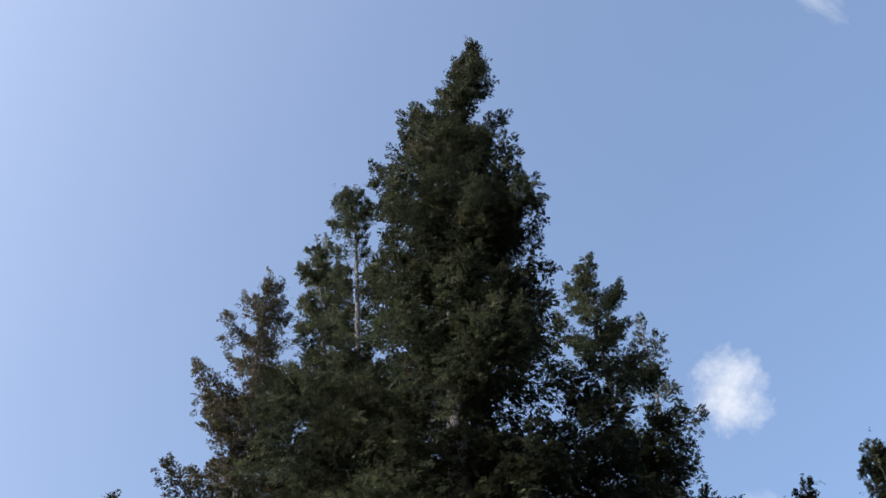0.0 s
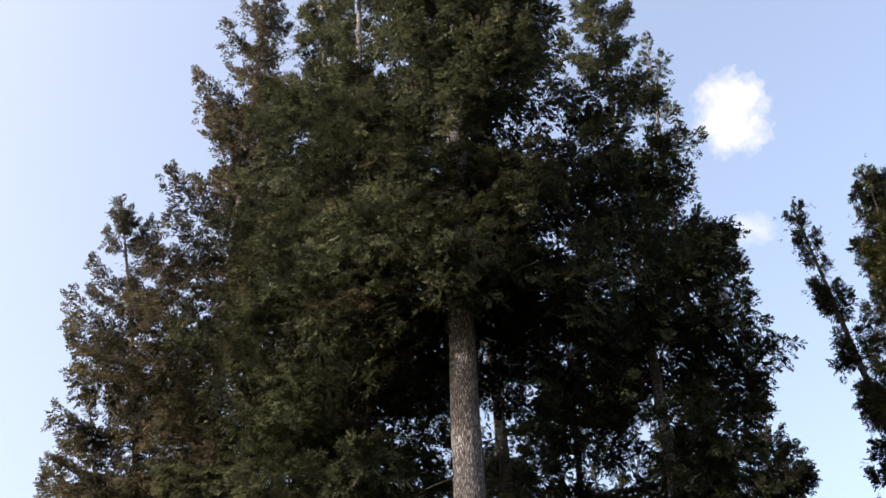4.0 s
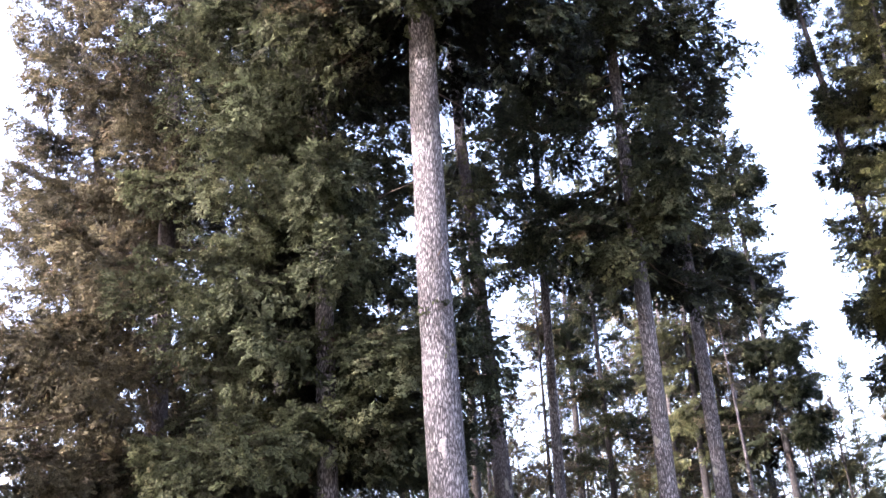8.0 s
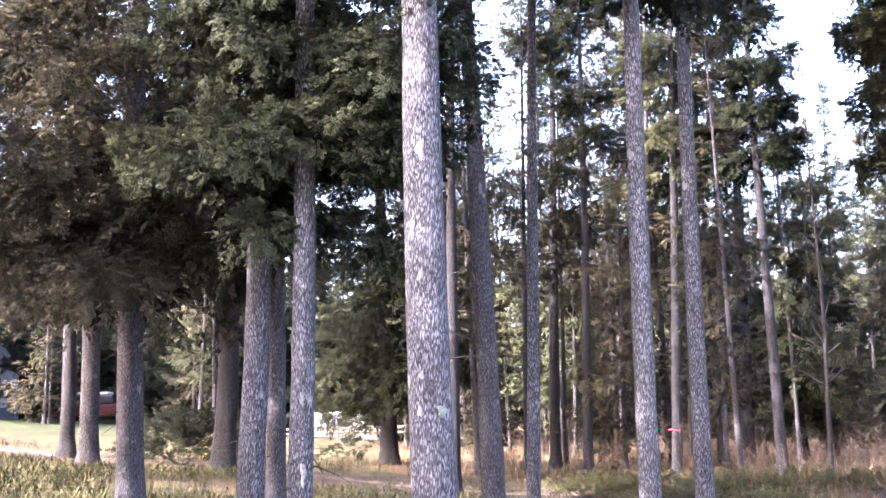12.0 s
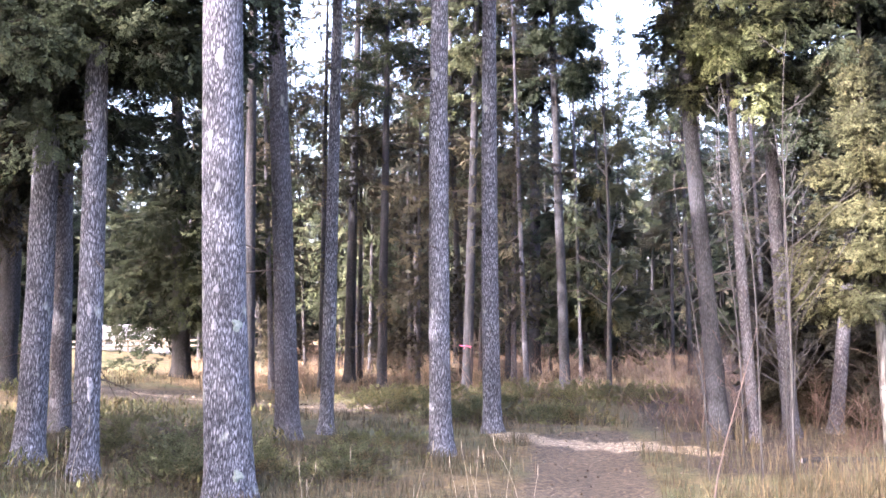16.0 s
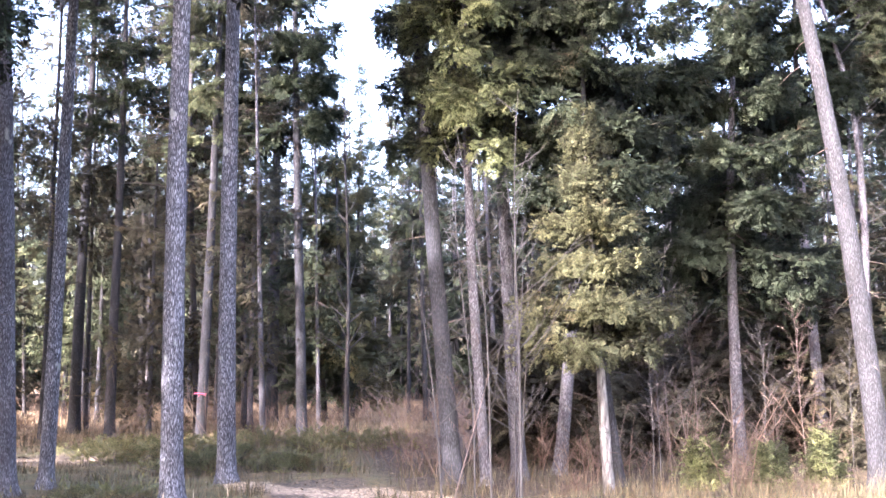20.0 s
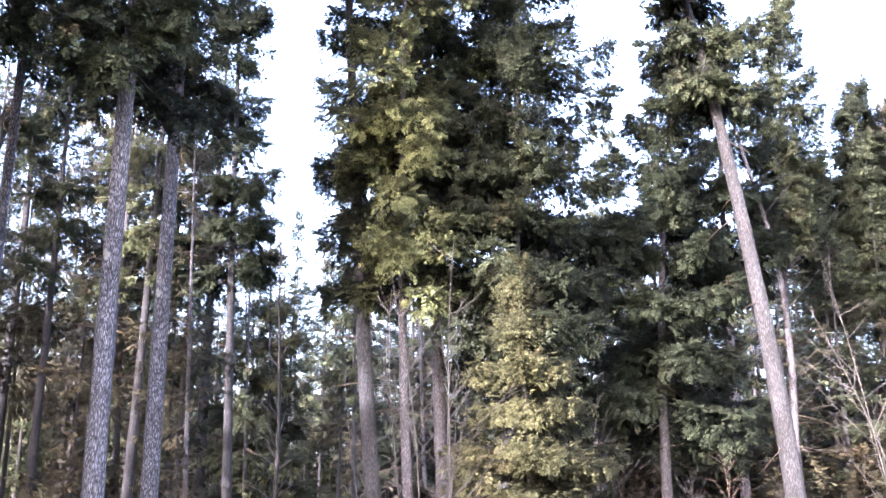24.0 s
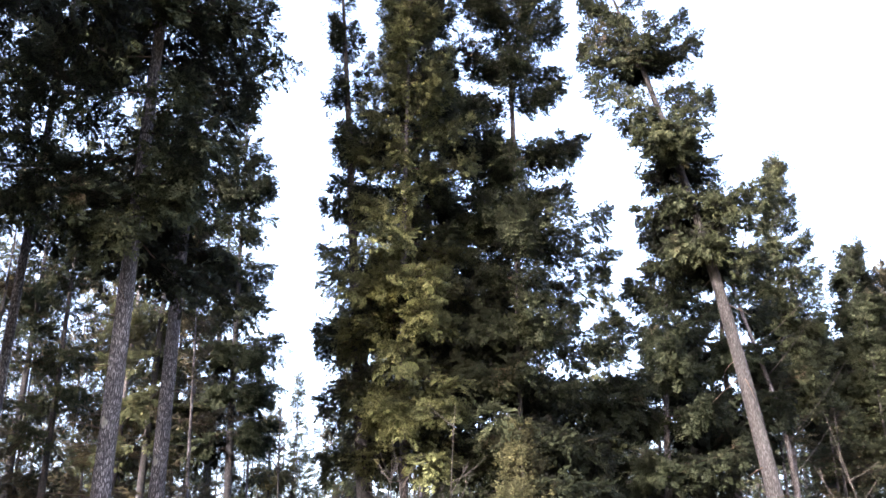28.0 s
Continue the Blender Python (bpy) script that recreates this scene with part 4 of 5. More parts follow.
for k, (x, y, r, hh) in enumerate(((2.6, 21.0, 0.9, 0.75), (3.6, 20.6, 1.0, 0.8), (4.4, 19.4, 0.8, 0.6), (5.4, 21.8, 1.2, 0.75), (6.6, 21.4, 1.2, 0.7), (7.6, 20.6, 0.9, 0.6), (3.5, 17.8, 0.7, 0.5), (4.9, 17.3, 0.7, 0.4))):
    shrub(x, y, r * 0.95, hh * 0.62, 70 + k, "mounded green shrub beside bare spruce trunks", 430, 0.125)
shrub(-6.2, 25.4, 1.3, 1.1, 90, "round dark green bush at the lawn's edge", 380, 0.32, NEEDLE_DARK)
for k, (x, y, hh, rr) in enumerate(((8.6, 11.5, 0.6, 0.22), (10.3, 11.2, 0.66, 0.3), (9.5, 11.3, 0.5, 0.24), (10.9, 11.9, 0.6, 0.28))):
    spruce(x, y, "small light green young spruce in dry grass", 90 + k, "young spruces in the grass", h=hh, diam=0.03, crown=0.08, radius=rr, bough=60, per=8, size=0.13, bark=BARK_BROWN, needles=NEEDLE_LIME, templates=FINE, droop=0.2, shape=0.9, tier=0.16, stubs=0, sides=7)


def bare_sapling(x, y, h, seed, label, lean=(0.0, 0.0), radius=0.018, twigs=26, mat=None, reach=0.32, name="bare_sapling"):
    """A leafless sapling: one wavering stem, side branches and their twigs."""
    rng = np.random.default_rng(seed)
    t = thing(name, pose(x, y, float(ground_z(x, y)) - 0.05), label, "sapling", "leafless saplings")
    z = np.linspace(0, 1, 12)
    ph = rng.uniform(0, 6, 2)
    stem = np.stack([lean[0] * z ** 1.4 + 0.02 * h * np.sin(5 * z + ph[0]) * z, lean[1] * z ** 1.4 + 0.02 * h * np.sin(4 * z + ph[1]) * z, h * z], -1)
    piece("stem", mesh_from("stem", *tubes(stem[None], (radius * (1 - 0.85 * z))[None], 7), mat or GREY_STEM, True), t)
    f = rng.uniform(0.22, 0.97, twigs)
    i = f * 11
    lo = np.floor(i).astype(int).clip(0, 10)
    s0 = stem[lo] + (stem[lo + 1] - stem[lo]) * (i - lo)[:, None]
    a = rng.uniform(0, 2 * np.pi, twigs)
    ln = h * reach * (1.15 - f) * rng.uniform(0.5, 1.2, twigs)
    dr = np.stack([np.cos(a), np.sin(a), rng.uniform(0.3, 1.3, twigs)], -1)
    dr = unit(dr)
    qs = np.array([0, 0.35, 0.7, 1.0])
    bend = np.array([0, 0, 0.25])
    br = np.stack([s0 + dr * (ln * q)[:, None] + bend * (ln * q * q)[:, None] for q in qs], 1)
    # twigs on the branches
    k = 4
    g = rng.uniform(0.3, 0.95, (twigs, k))
    p0 = s0[:, None] + dr[:, None] * (ln[:, None] * g)[..., None] + bend * (ln[:, None] * g * g)[..., None]
    d2 = unit(dr[:, None] + rng.normal(0, 0.6, (twigs, k, 3)))
    l2 = ln[:, None] * rng.uniform(0.15, 0.4, (twigs, k))
    tw = np.stack([p0 + d2 * (l2 * q)[..., None] for q in qs], 2).reshape(-1, 4, 3)
    rad = np.concatenate([np.full(twigs, radius * 0.35), np.full(twigs * k, max(0.0025, radius * 0.14))])[:, None] * np.array([1.0, 0.8, 0.6, 0.3])
    tagged(piece("branchwork", mesh_from("branchwork", *tubes(np.concatenate([br, tw]), rad, 4), mat or GREY_STEM), t), kind="stuff")


THIN = "thin leafless grey sapling with fine twigs"
for k, (x, y, hh, lx, ly) in enumerate(((5.0, 10.2, 4.2, -0.25, 0), (5.3, 10.15, 4.6, 0.05, 0), (5.65, 10.9, 3.6, 0.2, 0.1), (4.75, 10.9, 3.2, -0.3, 0), (6.0, 11.6, 3.4, 0.1, 0), (6.6, 12.6, 3.0, 0.2, 0.1), (5.6, 11.9, 4.4, -0.1, 0.1))):
    bare_sapling(x, y, hh, 110 + k, THIN, (lx, ly), 0.013, 16)
bare_sapling(3.9, 8.9, 1.6, 120, "short leafless reddish sapling in dry grass", (0.5, 0.1), 0.010, 12, RED_STEM)
for k, (x, y, hh) in enumerate(((8.3, 12.0, 3.3), (8.9, 12.6, 2.6), (7.9, 11.6, 2.2), (9.8, 13.2, 2.8), (10.3, 12.4, 2.3), (11.6, 13.0, 2.6), (12.3, 12.8, 2.2))):
    bare_sapling(x, y, hh, 130 + k, "leafless reddish sapling with spreading twigs", (0.15 * (-1) ** k, 0.1), 0.008, 30, RED_STEM if k % 2 else GREY_STEM, 0.42)
bare_sapling(9.9, 8.0, 4.0, 140, "leafless tree with long arching thin branches", (-0.9, 0.7), 0.013, 14, GREY_STEM, 0.42)
bare_sapling(10.6, 8.9, 4.8, 141, "leafless tree with long arching thin branches", (-0.7, 0.5), 0.013, 14, GREY_STEM, 0.4)
bare_sapling(7.75, 23.0, 8.0, 142, "dead pole of a thin spruce with twig stubs", (0.1, 0), 0.06, 40, GREY_STEM, 0.10, "dead_spruce_pole")


def straw_stalk(x, y, h, seed):
    rng = np.random.default_rng(seed)
    z = np.linspace(0, 1, 7)
    a = rng.uniform(0, 2 * np.pi)
    bow = rng.uniform(0.03, 0.4) * h
    p = np.stack([np.cos(a) * bow * z ** 2, np.sin(a) * bow * z ** 2, h * z * (1 - 0.15 * bow * z)], -1)
    t = thing("straw_stalk", pose(x, y, float(ground_z(x, y)) - 0.02), "tall pale dry grass stalk near the trail", "grass stalk", "tall straw stalks")
    piece("stalk", mesh_from("stalk", *tubes(p[None], (0.0024 * (1 - 0.6 * z))[None], 5), STALK, True), t)
    head = p[-1] + np.stack([np.cos(a) * np.linspace(0, 0.05, 5) * bow, np.sin(a) * np.linspace(0, 0.05, 5) * bow, np.linspace(0, 0.09, 5)], -1)
    piece("seed_head", mesh_from("seed_head", *tubes(head[None], np.array([[0.0015, 0.0028, 0.003, 0.0022, 0.001]]), 5), STALK, True), t)


rng = np.random.default_rng(77)
for k in range(18):
    x = (0.45, 0.6, 1.7, 1.9, 2.1, 2.3, -1.7, -1.5, 1.2)[k % 9] + rng.normal(0, 0.12)
    y = (8.3, 8.5, 8.4, 8.7, 8.2, 8.9, 10.6, 10.7, 8.2)[k % 9] + rng.normal(0, 0.25)
    straw_stalk(x, y, rng.uniform(0.35, 0.75), 200 + k)


# ---- marks on trunks
def trunk_at(x, y, z, h, diam, lean, sweep, seed):
    """Centre and radius of a spruce trunk at a height."""
    q = z / h
    wob = 0.006 * h * math.sin(5.1 * q + seed) * q * (1.1 - q)
    r = diam / 2 * (1 - q * 0.97) ** 0.8 * (1 + 0.45 * math.exp(-z / (0.5 * diam)))
    return x + lean[0] * q + sweep[0] * q * q + wob, y + lean[1] * q + sweep[1] * q * q, r


def bark_patch(tree, name, label, turn, z, wide, tall, mat, vary, **k):
    """A thin uneven patch that hugs the trunk, turn degrees to the right of the side that faces the trail."""
    rng = np.random.default_rng(vary)
    cx, cy, r = trunk_at(tree.location.x, tree.location.y, z, **k)
    face = math.atan2(-cy, -cx) + radians(turn)
    n = 18
    bm = bmesh.new()
    rings = []
    for q, lift in ((0.0, 0.014), (0.6, 0.013), (1.0, 0.004)):
        ring = []
        for j in range(n if q else 1):
            a = j * 2 * math.pi / n
            edge = q * (1 + 0.22 * math.sin(3 * a + vary) + 0.14 * math.sin(5 * a + 2 * vary))
            ang = face + math.cos(a) * edge * wide / 2 / r
            rr = r + lift + rng.uniform(0, 0.003)
            ring.append(bm.verts.new((cx + math.cos(ang) * rr - tree.location.x, cy + math.sin(ang) * rr - tree.location.y, z + math.sin(a) * edge * tall / 2)))
        rings.append(ring)
    for j in range(n):
        j2 = (j + 1) % n
        bm.faces.new((rings[0][0], rings[1][j], rings[1][j2]))
        bm.faces.new((rings[1][j], rings[2][j], rings[2][j2], rings[1][j2]))
    bmesh.ops.recalc_face_normals(bm, faces=bm.faces)
    me = bpy.data.meshes.new(name)
    bm.to_mesh(me)
    bm.free()
    me.materials.append(mat)
    return piece(name, me, tree, label)


LICHEN = mottled_material("pale_lichen", (0.102, 0.119, 0.102), (0.17, 0.191, 0.162), (0.246, 0.264, 0.23), 40, 0.95, 0.6, 0.004)
SCAR = mottled_material("pale_bare_wood", (0.117, 0.113, 0.117), (0.216, 0.211, 0.216), (0.342, 0.333, 0.342), 30, 0.85, 0.4, 0.004)
TREES = [o for o in scene.objects if o.name.startswith("spruce_tree") and o.type == "EMPTY"]
FIRST = dict(h=23.2, diam=0.43, lean=(-0.93, -0.01), sweep=(2.20, 0.04), seed=1)
first = min(TREES, key=lambda o: (o.location.x + 0.16) ** 2 + (o.location.y - 10.28) ** 2)
bark_patch(first, "lichen_patch", "round pale green lichen patch", 33, 1.60, 0.11, 0.11, LICHEN, 1, **FIRST)
bark_patch(first, "lichen_patch", "round pale green lichen patch", 20, 0.26, 0.1, 0.1, LICHEN, 2, **FIRST)
bark_patch(first, "bark_scar", "whitish scar of bare wood", -28, 1.60, 0.05, 0.10, SCAR, 3, **FIRST)
bark_patch(first, "bark_scar", "whitish scar of bare wood", -20, 1.93, 0.06, 0.07, SCAR, 4, **FIRST)
bark_patch(first, "bark_scar", "whitish scar of bare wood", -6, 4.05, 0.08, 0.2, SCAR, 5, **FIRST)
bark_patch(first, "bark_scar", "small whitish scar", -35, 3.3, 0.05, 0.2, SCAR, 6, **FIRST)
second = min(TREES, key=lambda o: (o.location.x + 1.65) ** 2 + (o.location.y - 11.89) ** 2)
SECOND = dict(h=20.5, diam=0.28, lean=(0.46, 0.06), sweep=(-0.48, -0.07), seed=2)
bark_patch(second, "bark_scar", "long whitish scar of bare wood", 8, 0.95, 0.06, 0.26, SCAR, 7, **SECOND)
bark_patch(second, "bark_scar", "whitish scar of bare wood", -5, 1.75, 0.05, 0.12, SCAR, 8, **SECOND)


def plain(name, colour, rough=0.5, metallic=0.0, wear=0.12):
    m, t, b = material(name, rough)
    n = noise_tex(t, coords(t), 5, 5)
    lo = tuple(c * (1 - wear) for c in colour)
    hi = tuple(min(1, c * (1 + wear)) for c in colour)
    t.links.new(ramp(t, n, (0.3, lo), (0.7, hi)).outputs[0], b.inputs["Base Color"])
    b.inputs["Metallic"].default_value = metallic
    return m


def box_mesh(name, size, mat, centre=(0, 0, 0), bevel=0.02, segments=2):
    bm = bmesh.new()
    bmesh.ops.create_cube(bm, size=1.0, matrix=Matrix.Translation(centre) @ Matrix.Diagonal((*size, 1)))
    if bevel:
        bmesh.ops.bevel(bm, geom=list(bm.edges), offset=bevel, segments=segments, affect="EDGES", profile=0.5)
    me = bpy.data.meshes.new(name)
    bm.to_mesh(me)
    bm.free()
    me.materials.append(mat)
    return me


# ---- pink tape tied round a trunk
def tape():
    pink = plain("pink_flagging_tape", (0.36, 0.045, 0.1), 0.55)
    t = thing("flagging_tape", pose(5.09, 25.54, float(ground_z(5.09, 25.54)) + 1.1), "pink plastic flagging tape tied round a trunk", "tape")
    a = np.linspace(0, 2 * np.pi, 20, endpoint=False)
    r = 0.148
    v, f = [], []
    for dr, dz in ((0, -0.012), (0.006, -0.012), (0.006, 0.012), (0, 0.012)):
        v += [((r + dr) * math.cos(q), (r + dr) * math.sin(q), dz + 0.012 * math.sin(2 * q)) for q in a]
    for k in range(4):
        for j in range(20):
            f.append((k * 20 + j, k * 20 + (j + 1) % 20, (k + 1) % 4 * 20 + (j + 1) % 20, (k + 1) % 4 * 20 + j))
    me = bpy.data.meshes.new("band")
    me.from_pydata(v, [], f)
    me.materials.append(pink)
    piece("band", me, t)
    z = np.linspace(0, 1, 6)
    for sgn in (-1, 1):
        tail = np.stack([0.02 * sgn + sgn * 0.06 * z, -r - 0.01 - 0.04 * z, -0.06 * z ** 2], -1)
        piece("loose_end", mesh_from("loose_end", *tubes(tail[None], np.full((1, 6), 0.011), 4), pink), t)


tape()


# ---- fallen log beside the whitish trunk
def log():
    t = thing("fallen_log", pose(6.6, 11.35, float(ground_z(6.6, 11.35)) + 0.035, 0, 90, 4), "thin weathered fallen log in dry grass", "log")
    z = np.linspace(-0.62, 0.62, 10)
    p = np.stack([0.015 * np.sin(4 * z), 0.02 * np.sin(3 * z), z], -1)
    piece("log_body", mesh_from("log_body", *tubes(p[None], np.full((1, 10), 0.04) * (1 - 0.12 * (z + 0.6))[None], 10), BARK_BROWN, True), t)
    for sgn in (-1, 1):
        bm = bmesh.new()
        bmesh.ops.create_circle(bm, cap_ends=True, segments=10, radius=0.038, matrix=Matrix.Translation((0.02 * sgn, 0.02 * sgn, 0.618 * sgn)))
        me = bpy.data.meshes.new("cut_end")
        bm.to_mesh(me)
        bm.free()
        me.materials.append(SCAR)
        piece("cut_end", me, t, "pale sawn end")


log()


# ---- beyond the lawn: house, trailer, parked car
def house():
    wall, roof, base = plain("white_siding", (0.72, 0.72, 0.72), 0.7), plain("grey_shingles", (0.3, 0.3, 0.32), 0.9), plain("blue_grey_skirting", (0.3, 0.33, 0.4), 0.8)
    dark = plain("dark_window_glass", (0.03, 0.035, 0.04), 0.08)
    t = thing("house", pose(-24.6, 50.0, float(ground_z(-24.6, 50.0)) - 0.3, 0, 0, -14), "white house with blue-grey skirting beyond the lawn", "house")
    piece("wall", box_mesh("wall", (7.0, 6.0, 1.9), wall, (0, 0, 1.75), 0.03), t)
    piece("skirting", box_mesh("skirting", (7.06, 6.06, 0.9), base, (0, 0, 0.35), 0.03), t, "blue-grey skirting")
    bm = bmesh.new()
    pts = [(-3.9, -3.5, 2.66), (3.9, -3.5, 2.66), (3.9, 3.5, 2.66), (-3.9, 3.5, 2.66), (-3.9, 0, 4.3), (3.9, 0, 4.3)]
    v = [bm.verts.new(p) for p in pts]
    for f in ((0, 1, 5, 4), (2, 3, 4, 5), (0, 4, 3), (1, 2, 5), (3, 2, 1, 0)):
        bm.faces.new([v[i] for i in f])
    me = bpy.data.meshes.new("roof")
    bm.to_mesh(me)
    bm.free()
    me.materials.append(roof)
    piece("roof", me, t)
    for x in (-1.8, 1.6):
        w = piece("window", box_mesh("window", (1.3, 0.1, 1.0), wall, (x, -3.02, 1.9), 0.02), t)
        piece("pane", box_mesh("pane", (1.1, 0.04, 0.8), dark, (x, -3.07, 1.9), 0.01), w, "dark glass pane")


def trailer():
    shell, base, dark = plain("white_trailer_shell", (0.4, 0.4, 0.41), 0.4), plain("grey_trailer_skirt", (0.24, 0.25, 0.28), 0.7), plain("dark_opening", (0.03, 0.03, 0.03), 0.6)
    x, y = -5.0, 52.0
    t = thing("camp_trailer", pose(x, y, float(ground_z(x, y)) - 0.6, 0, 0, 3), "white camp trailer with grey lower side", "trailer")
    piece("shell", box_mesh("shell", (4.8, 2.1, 1.2), shell, (0, 0, 1.25), 0.12, 3), t)
    piece("lower_side", box_mesh("lower_side", (4.7, 2.0, 0.4), base, (0, 0, 0.5), 0.04), t, "grey lower side")
    piece("window", box_mesh("window", (0.8, 0.06, 0.4), dark, (1.3, -1.06, 1.4), 0.03), t, "dark window")
    piece("hatch", box_mesh("hatch", (0.7, 0.05, 0.26), dark, (-1.4, -1.01, 0.5), 0.02), t, "dark open hatch")
    for wx in (-0.5, 0.5):
        bm = bmesh.new()
        bmesh.ops.create_cone(bm, cap_ends=True, segments=20, radius1=0.33, radius2=0.33, depth=0.22, matrix=Matrix.Translation((wx, -0.98, 0.32)) @ Matrix.Rotation(radians(90), 4, "X"))
        bmesh.ops.bevel(bm, geom=[e for e in bm.edges if e.is_manifold and e.calc_face_angle() > 1], offset=0.04, segments=2, affect="EDGES")
        me = bpy.data.meshes.new("wheel")
        bm.to_mesh(me)
        bm.free()
        me.materials.append(dark)
        piece("wheel", me, t)
    # wooden rail fence before it
    f = thing("rail_fence", pose(x, y - 3.5, float(ground_z(x, y - 3.5))), "low weathered wooden rail fence on the grass", "fence")
    wood = mottled_material("weathered_rail_wood", (0.09, 0.075, 0.06), (0.15, 0.125, 0.1), (0.22, 0.19, 0.15), 8)
    for k in range(5):
        piece("post", box_mesh("post", (0.1, 0.1, 0.62), wood, (-3 + 1.5 * k, 0, 0.26), 0.01), f)
    for z in (0.3, 0.52):
        piece("rail", box_mesh("rail", (6.3, 0.05, 0.09), wood, (0, -0.08, z), 0.01), f)


def car():
    paint, top, glass, black, chrome = plain("dark_red_paint", (0.06, 0.014, 0.018), 0.3), plain("white_roof_paint", (0.8, 0.8, 0.8), 0.3), plain("car_glass", (0.03, 0.035, 0.04), 0.05), plain("black_rubber", (0.025, 0.025, 0.025), 0.8), plain("bright_metal", (0.6, 0.6, 0.6), 0.25, 1.0)
    x, y = -16.6, 52.0
    t = thing("parked_car", pose(x, y, float(ground_z(x, y)), 0, 0, 8), "dark red car with white roof parked beyond the lawn", "car")
    bm = bmesh.new()
    side = ((-2.1, 0.3), (-2.15, 0.62), (-1.9, 0.82), (1.5, 0.86), (2.1, 0.72), (2.2, 0.45), (2.1, 0.28))
    a = [bm.verts.new((px, -0.85, pz)) for px, pz in side]
    b = [bm.verts.new((px, 0.85, pz)) for px, pz in side]
    bm.faces.new(a)
    bm.faces.new(b[::-1])
    for j in range(len(side)):
        bm.faces.new((a[j], b[j], b[(j + 1) % len(side)], a[(j + 1) % len(side)]))
    bmesh.ops.recalc_face_normals(bm, faces=bm.faces)
    bmesh.ops.bevel(bm, geom=list(bm.edges), offset=0.07, segments=3, affect="EDGES")
    me = bpy.data.meshes.new("body")
    bm.to_mesh(me)
    bm.free()
    me.materials.append(paint)
    piece("body", me, t)
    piece("cabin", box_mesh("cabin", (2.3, 1.5, 0.5), glass, (-0.4, 0, 1.06), 0.12, 3), t, "dark glazed cabin")
    piece("roof", box_mesh("roof", (1.9, 1.46, 0.12), top, (-0.45, 0, 1.35), 0.05, 3), t, "white roof")
    for wx in (-1.35, 1.35):
        for wy in (-0.8, 0.8):
            bm = bmesh.new()
            bmesh.ops.create_cone(bm, cap_ends=True, segments=22, radius1=0.32, radius2=0.32, depth=0.22, matrix=Matrix.Translation((wx, wy, 0.32)) @ Matrix.Rotation(radians(90), 4, "X"))
            me = bpy.data.meshes.new("wheel")
            bm.to_mesh(me)
            bm.free()
            me.materials.append(black)
            wheel = piece("wheel", me, t)
            piece("rim", box_mesh("rim", (0.3, 0.24, 0.3), chrome, (wx, wy, 0.32), 0.1, 3), wheel, "bright metal rim")
    for wy in (-0.6, 0.6):
        piece("headlight", box_mesh("headlight", (0.06, 0.26, 0.14), chrome, (2.15, wy, 0.58), 0.02), t, "clear headlight")


house()
trailer()
car()


def marker_post():
    yellow = plain("yellow_paint", (0.42, 0.32, 0.06), 0.6)
    x, y = -6.1, 27.3
    t = thing("marker_post", pose(x, y, float(ground_z(x, y))), "short yellow marker post by a bush", "post")
    piece("shaft", box_mesh("shaft", (0.1, 0.1, 0.46), yellow, (0, 0, 0.19), 0.02), t)
    piece("cap", box_mesh("cap", (0.12, 0.12, 0.04), yellow, (0, 0, 0.43), 0.015), t)


marker_post()


# ---- pale forked tree at the far right
def pale_tree(x, y, h, seed):
    """A whitish, partly bare trunk that bends and forks near its top."""
    rng = np.random.default_rng(seed)
    t = thing("pale_bare_tree", pose(x, y, float(ground_z(x, y))), "bent whitish trunk with bare forked top", "tree")
    z = np.linspace(0, 1, 16)
    right = np.array([math.cos(math.atan2(x, y)), -math.sin(math.atan2(x, y)), 0])
    stem = np.stack([0 * z, 0 * z, h * 0.86 * z - 0.2 * (1 - z)], -1) + right * (0.035 * h * np.sin(4.2 * z) * z - 0.08 * h * np.clip(z - 0.72, 0, 1))[:, None]
    piece("trunk", mesh_from("trunk", *tubes(stem[None], (0.085 * (1 - 0.65 * z))[None], 10), BARK_GREY, True), t)
    q = np.linspace(0, 1, 5)
    paths = []
    for k in range(16):
        f = rng.uniform(0.45, 1.0)
        s0 = stem[int(f * 15)]
        a = rng.uniform(0, 2 * np.pi)
        ln = rng.uniform(0.6, 1.7)
        d = np.array([math.cos(a), math.sin(a), rng.uniform(0.2, 1.0)])
        paths.append(s0 + d * (ln * q)[:, None] + np.array([0, 0, 0.2]) * (q ** 2 * ln)[:, None])
    for sgn in (-1, 1):
        paths.append(stem[-1] + (right * sgn * 0.35 + np.array([0, 0, 1.0])) * (h * 0.13 * q)[:, None])
    piece("bare_fork", mesh_from("bare_fork", *tubes(np.stack(paths[-2:]), np.full((2, 1), 0.035) * np.array([1, 0.8, 0.6, 0.4, 0.15]), 6), BARK_WHITE, True), t)
    tagged(piece("branchwork", mesh_from("branchwork", *tubes(np.stack(paths[:-2]), np.full((16, 1), 0.009) * np.array([1, 0.8, 0.6, 0.4, 0.15]), 5), GREY_STEM, True), t), kind="stuff")


pale_tree(14.05, 14.3, 10.2, 5)


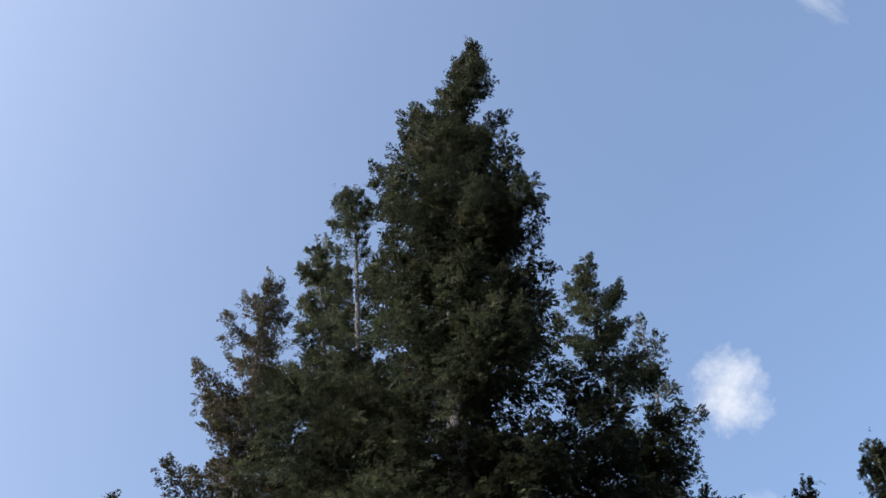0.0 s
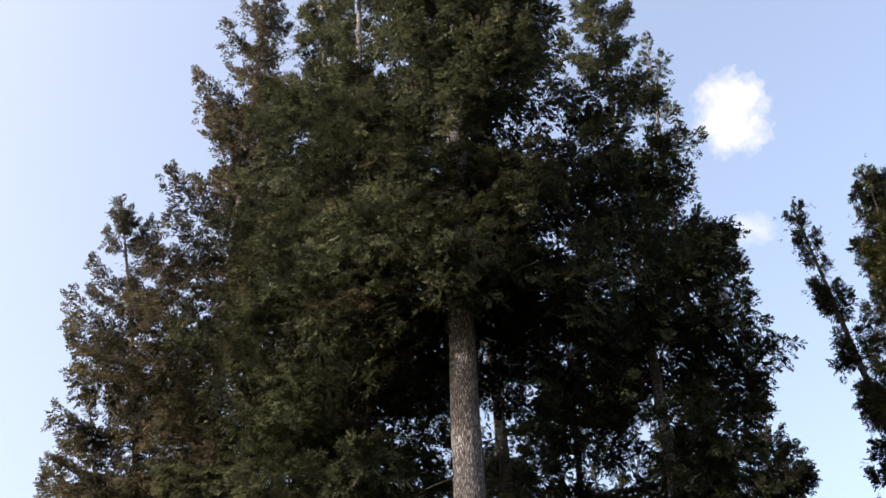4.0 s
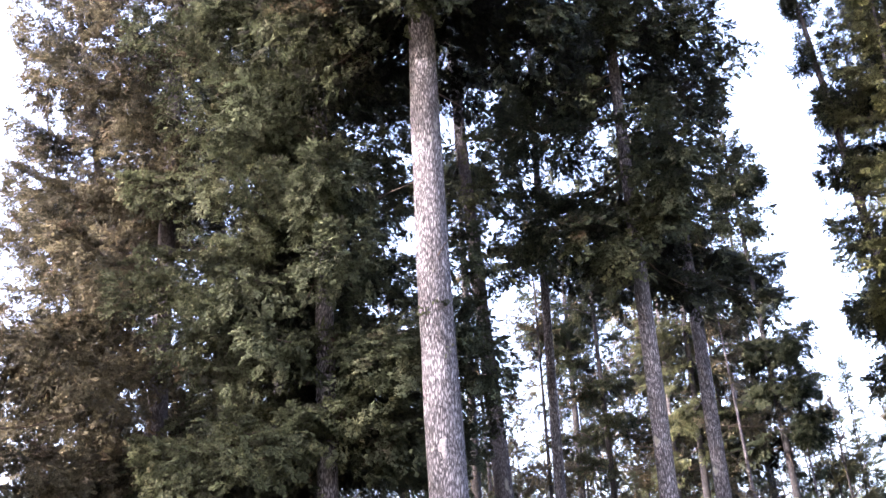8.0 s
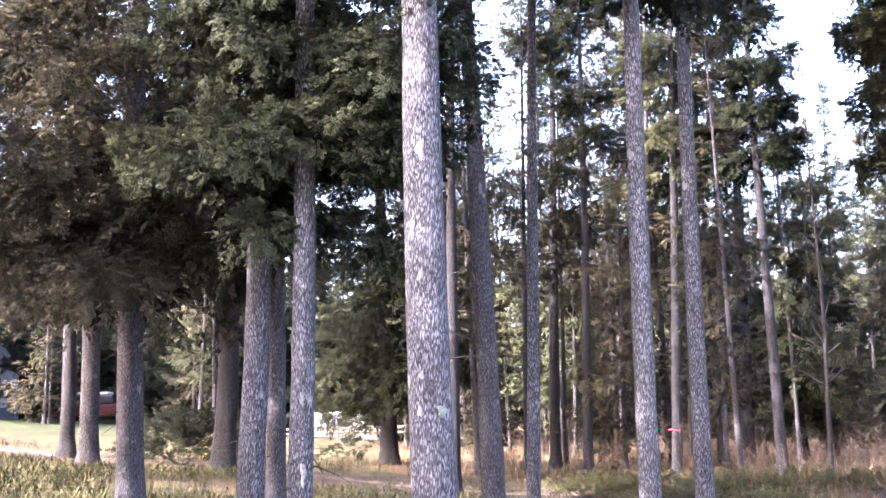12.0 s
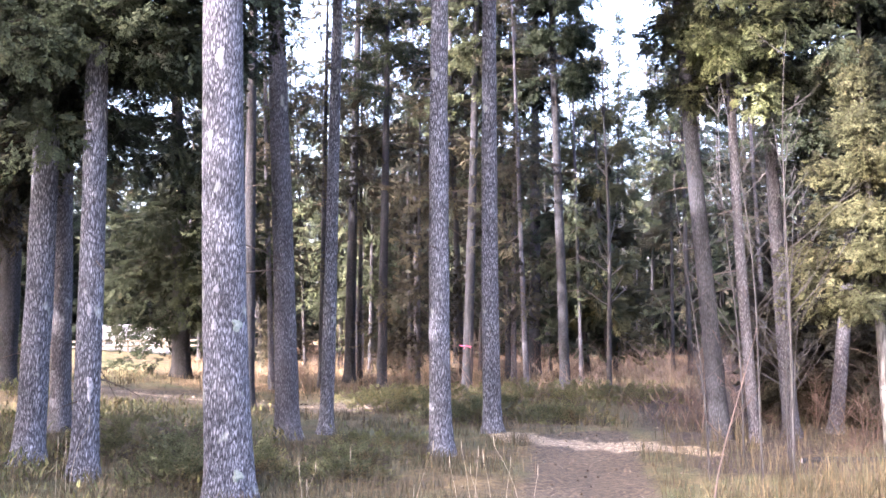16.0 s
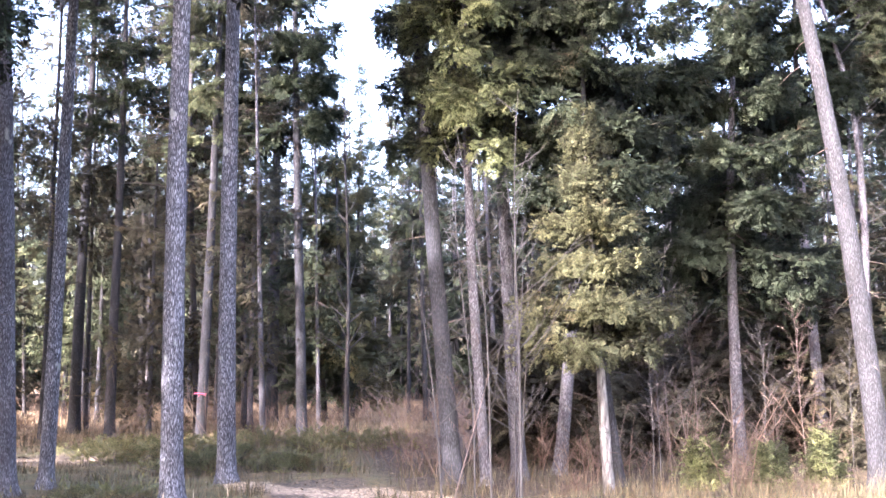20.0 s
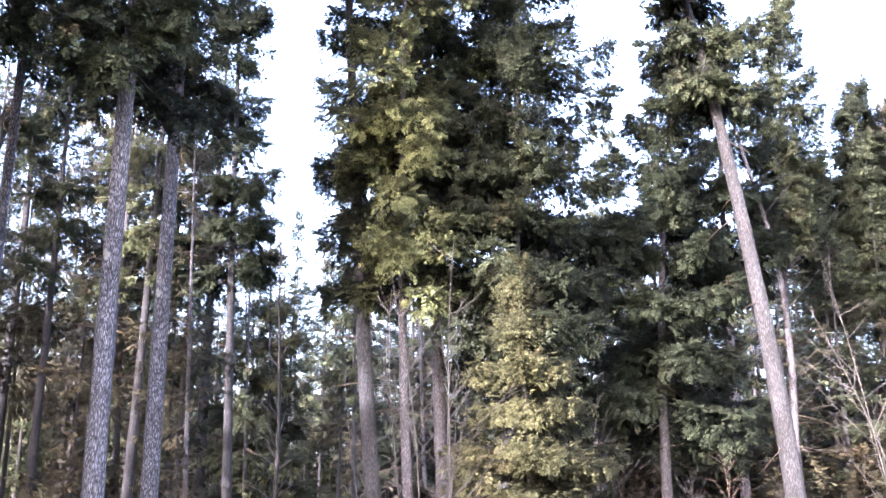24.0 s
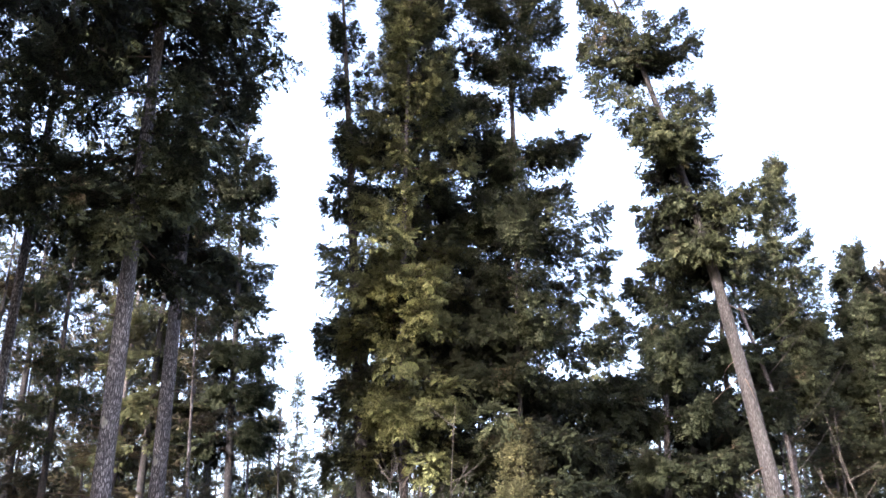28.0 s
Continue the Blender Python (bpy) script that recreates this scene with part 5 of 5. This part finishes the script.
# ---- small fair-weather clouds, far off
def cloud(az, el, wide, tall, seed, strength):
    m = bpy.data.materials.new("thin_cloud")
    m.use_nodes = True
    t = m.node_tree
    t.nodes.remove(t.nodes["Principled BSDF"])
    v = coords(t)
    n1 = node(t, "ShaderNodeTexNoise", Scale=2.1, Detail=8.0, Roughness=0.62)
    t.links.new(coords(t, (1.0, 1.0, 1.0)), n1.inputs["Vector"])
    ln = t.nodes.new("ShaderNodeVectorMath")
    ln.operation = "LENGTH"
    t.links.new(v, ln.inputs[0])
    rag = t.nodes.new("ShaderNodeMath")
    rag.operation = "MULTIPLY_ADD"
    t.links.new(n1.outputs["Fac"], rag.inputs[0])
    rag.inputs[1].default_value = -1.5
    far = t.nodes.new("ShaderNodeMath")
    far.operation = "MULTIPLY"
    far.inputs[1].default_value = 1.35
    t.links.new(ln.outputs["Value"], far.inputs[0])
    t.links.new(far.outputs[0], rag.inputs[2])
    off = t.nodes.new("ShaderNodeMath")
    off.operation = "ADD"
    t.links.new(rag.outputs[0], off.inputs[0])
    off.inputs[1].default_value = 0.8
    both = ramp(t, off.outputs[0], (0.05, (1, 1, 1)), (0.9, (0, 0, 0))).outputs[0]
    amount = t.nodes.new("ShaderNodeMath")
    amount.operation = "MULTIPLY"
    t.links.new(both, amount.inputs[0])
    amount.inputs[1].default_value = strength
    # the cloud's sunlit white is a glow of its own, not lit by the sun
    white, clear, mx = t.nodes.new("ShaderNodeEmission"), t.nodes.new("ShaderNodeBsdfTransparent"), t.nodes.new("ShaderNodeMixShader")
    white.inputs[0].default_value, white.inputs[1].default_value = (1.0, 0.97, 0.96, 1), 0.42
    t.links.new(amount.outputs[0], mx.inputs[0])
    t.links.new(clear.outputs[0], mx.inputs[1])
    t.links.new(white.outputs[0], mx.inputs[2])
    t.links.new(mx.outputs[0], t.nodes["Material Output"].inputs[0])
    d = 1800.0
    a, e = radians(az), radians(el)
    place = Vector((d * math.cos(e) * math.sin(a), d * math.cos(e) * math.cos(a), d * math.sin(e)))
    bm = bmesh.new()
    bmesh.ops.create_grid(bm, x_segments=14, y_segments=14, size=1.0)
    for q in bm.verts:
        q.co.z = 0.15 * (1 - q.co.x ** 2 - q.co.y ** 2)
    me = bpy.data.meshes.new("cloud")
    bm.to_mesh(me)
    bm.free()
    me.materials.append(m)
    ob = new("cloud", me)
    ob.matrix_world = look(place, (0, 0, EYE)) @ pose(0, 0, 0, 0, 180, seed * 40) @ Matrix.Diagonal((wide, tall, 30, 1))
    tagged(ob, "small thin white fair-weather cloud", "cloud", kind="structure")


cloud(18.8, 43.6, 102, 111, 1, 1.0)
cloud(40.0, 59.2, 111, 42, 2, 0.4)
cloud(18.1, 37.8, 46, 65, 3, 0.4)
cloud(8.0, 48.2, 17, 13, 4, 0.9)
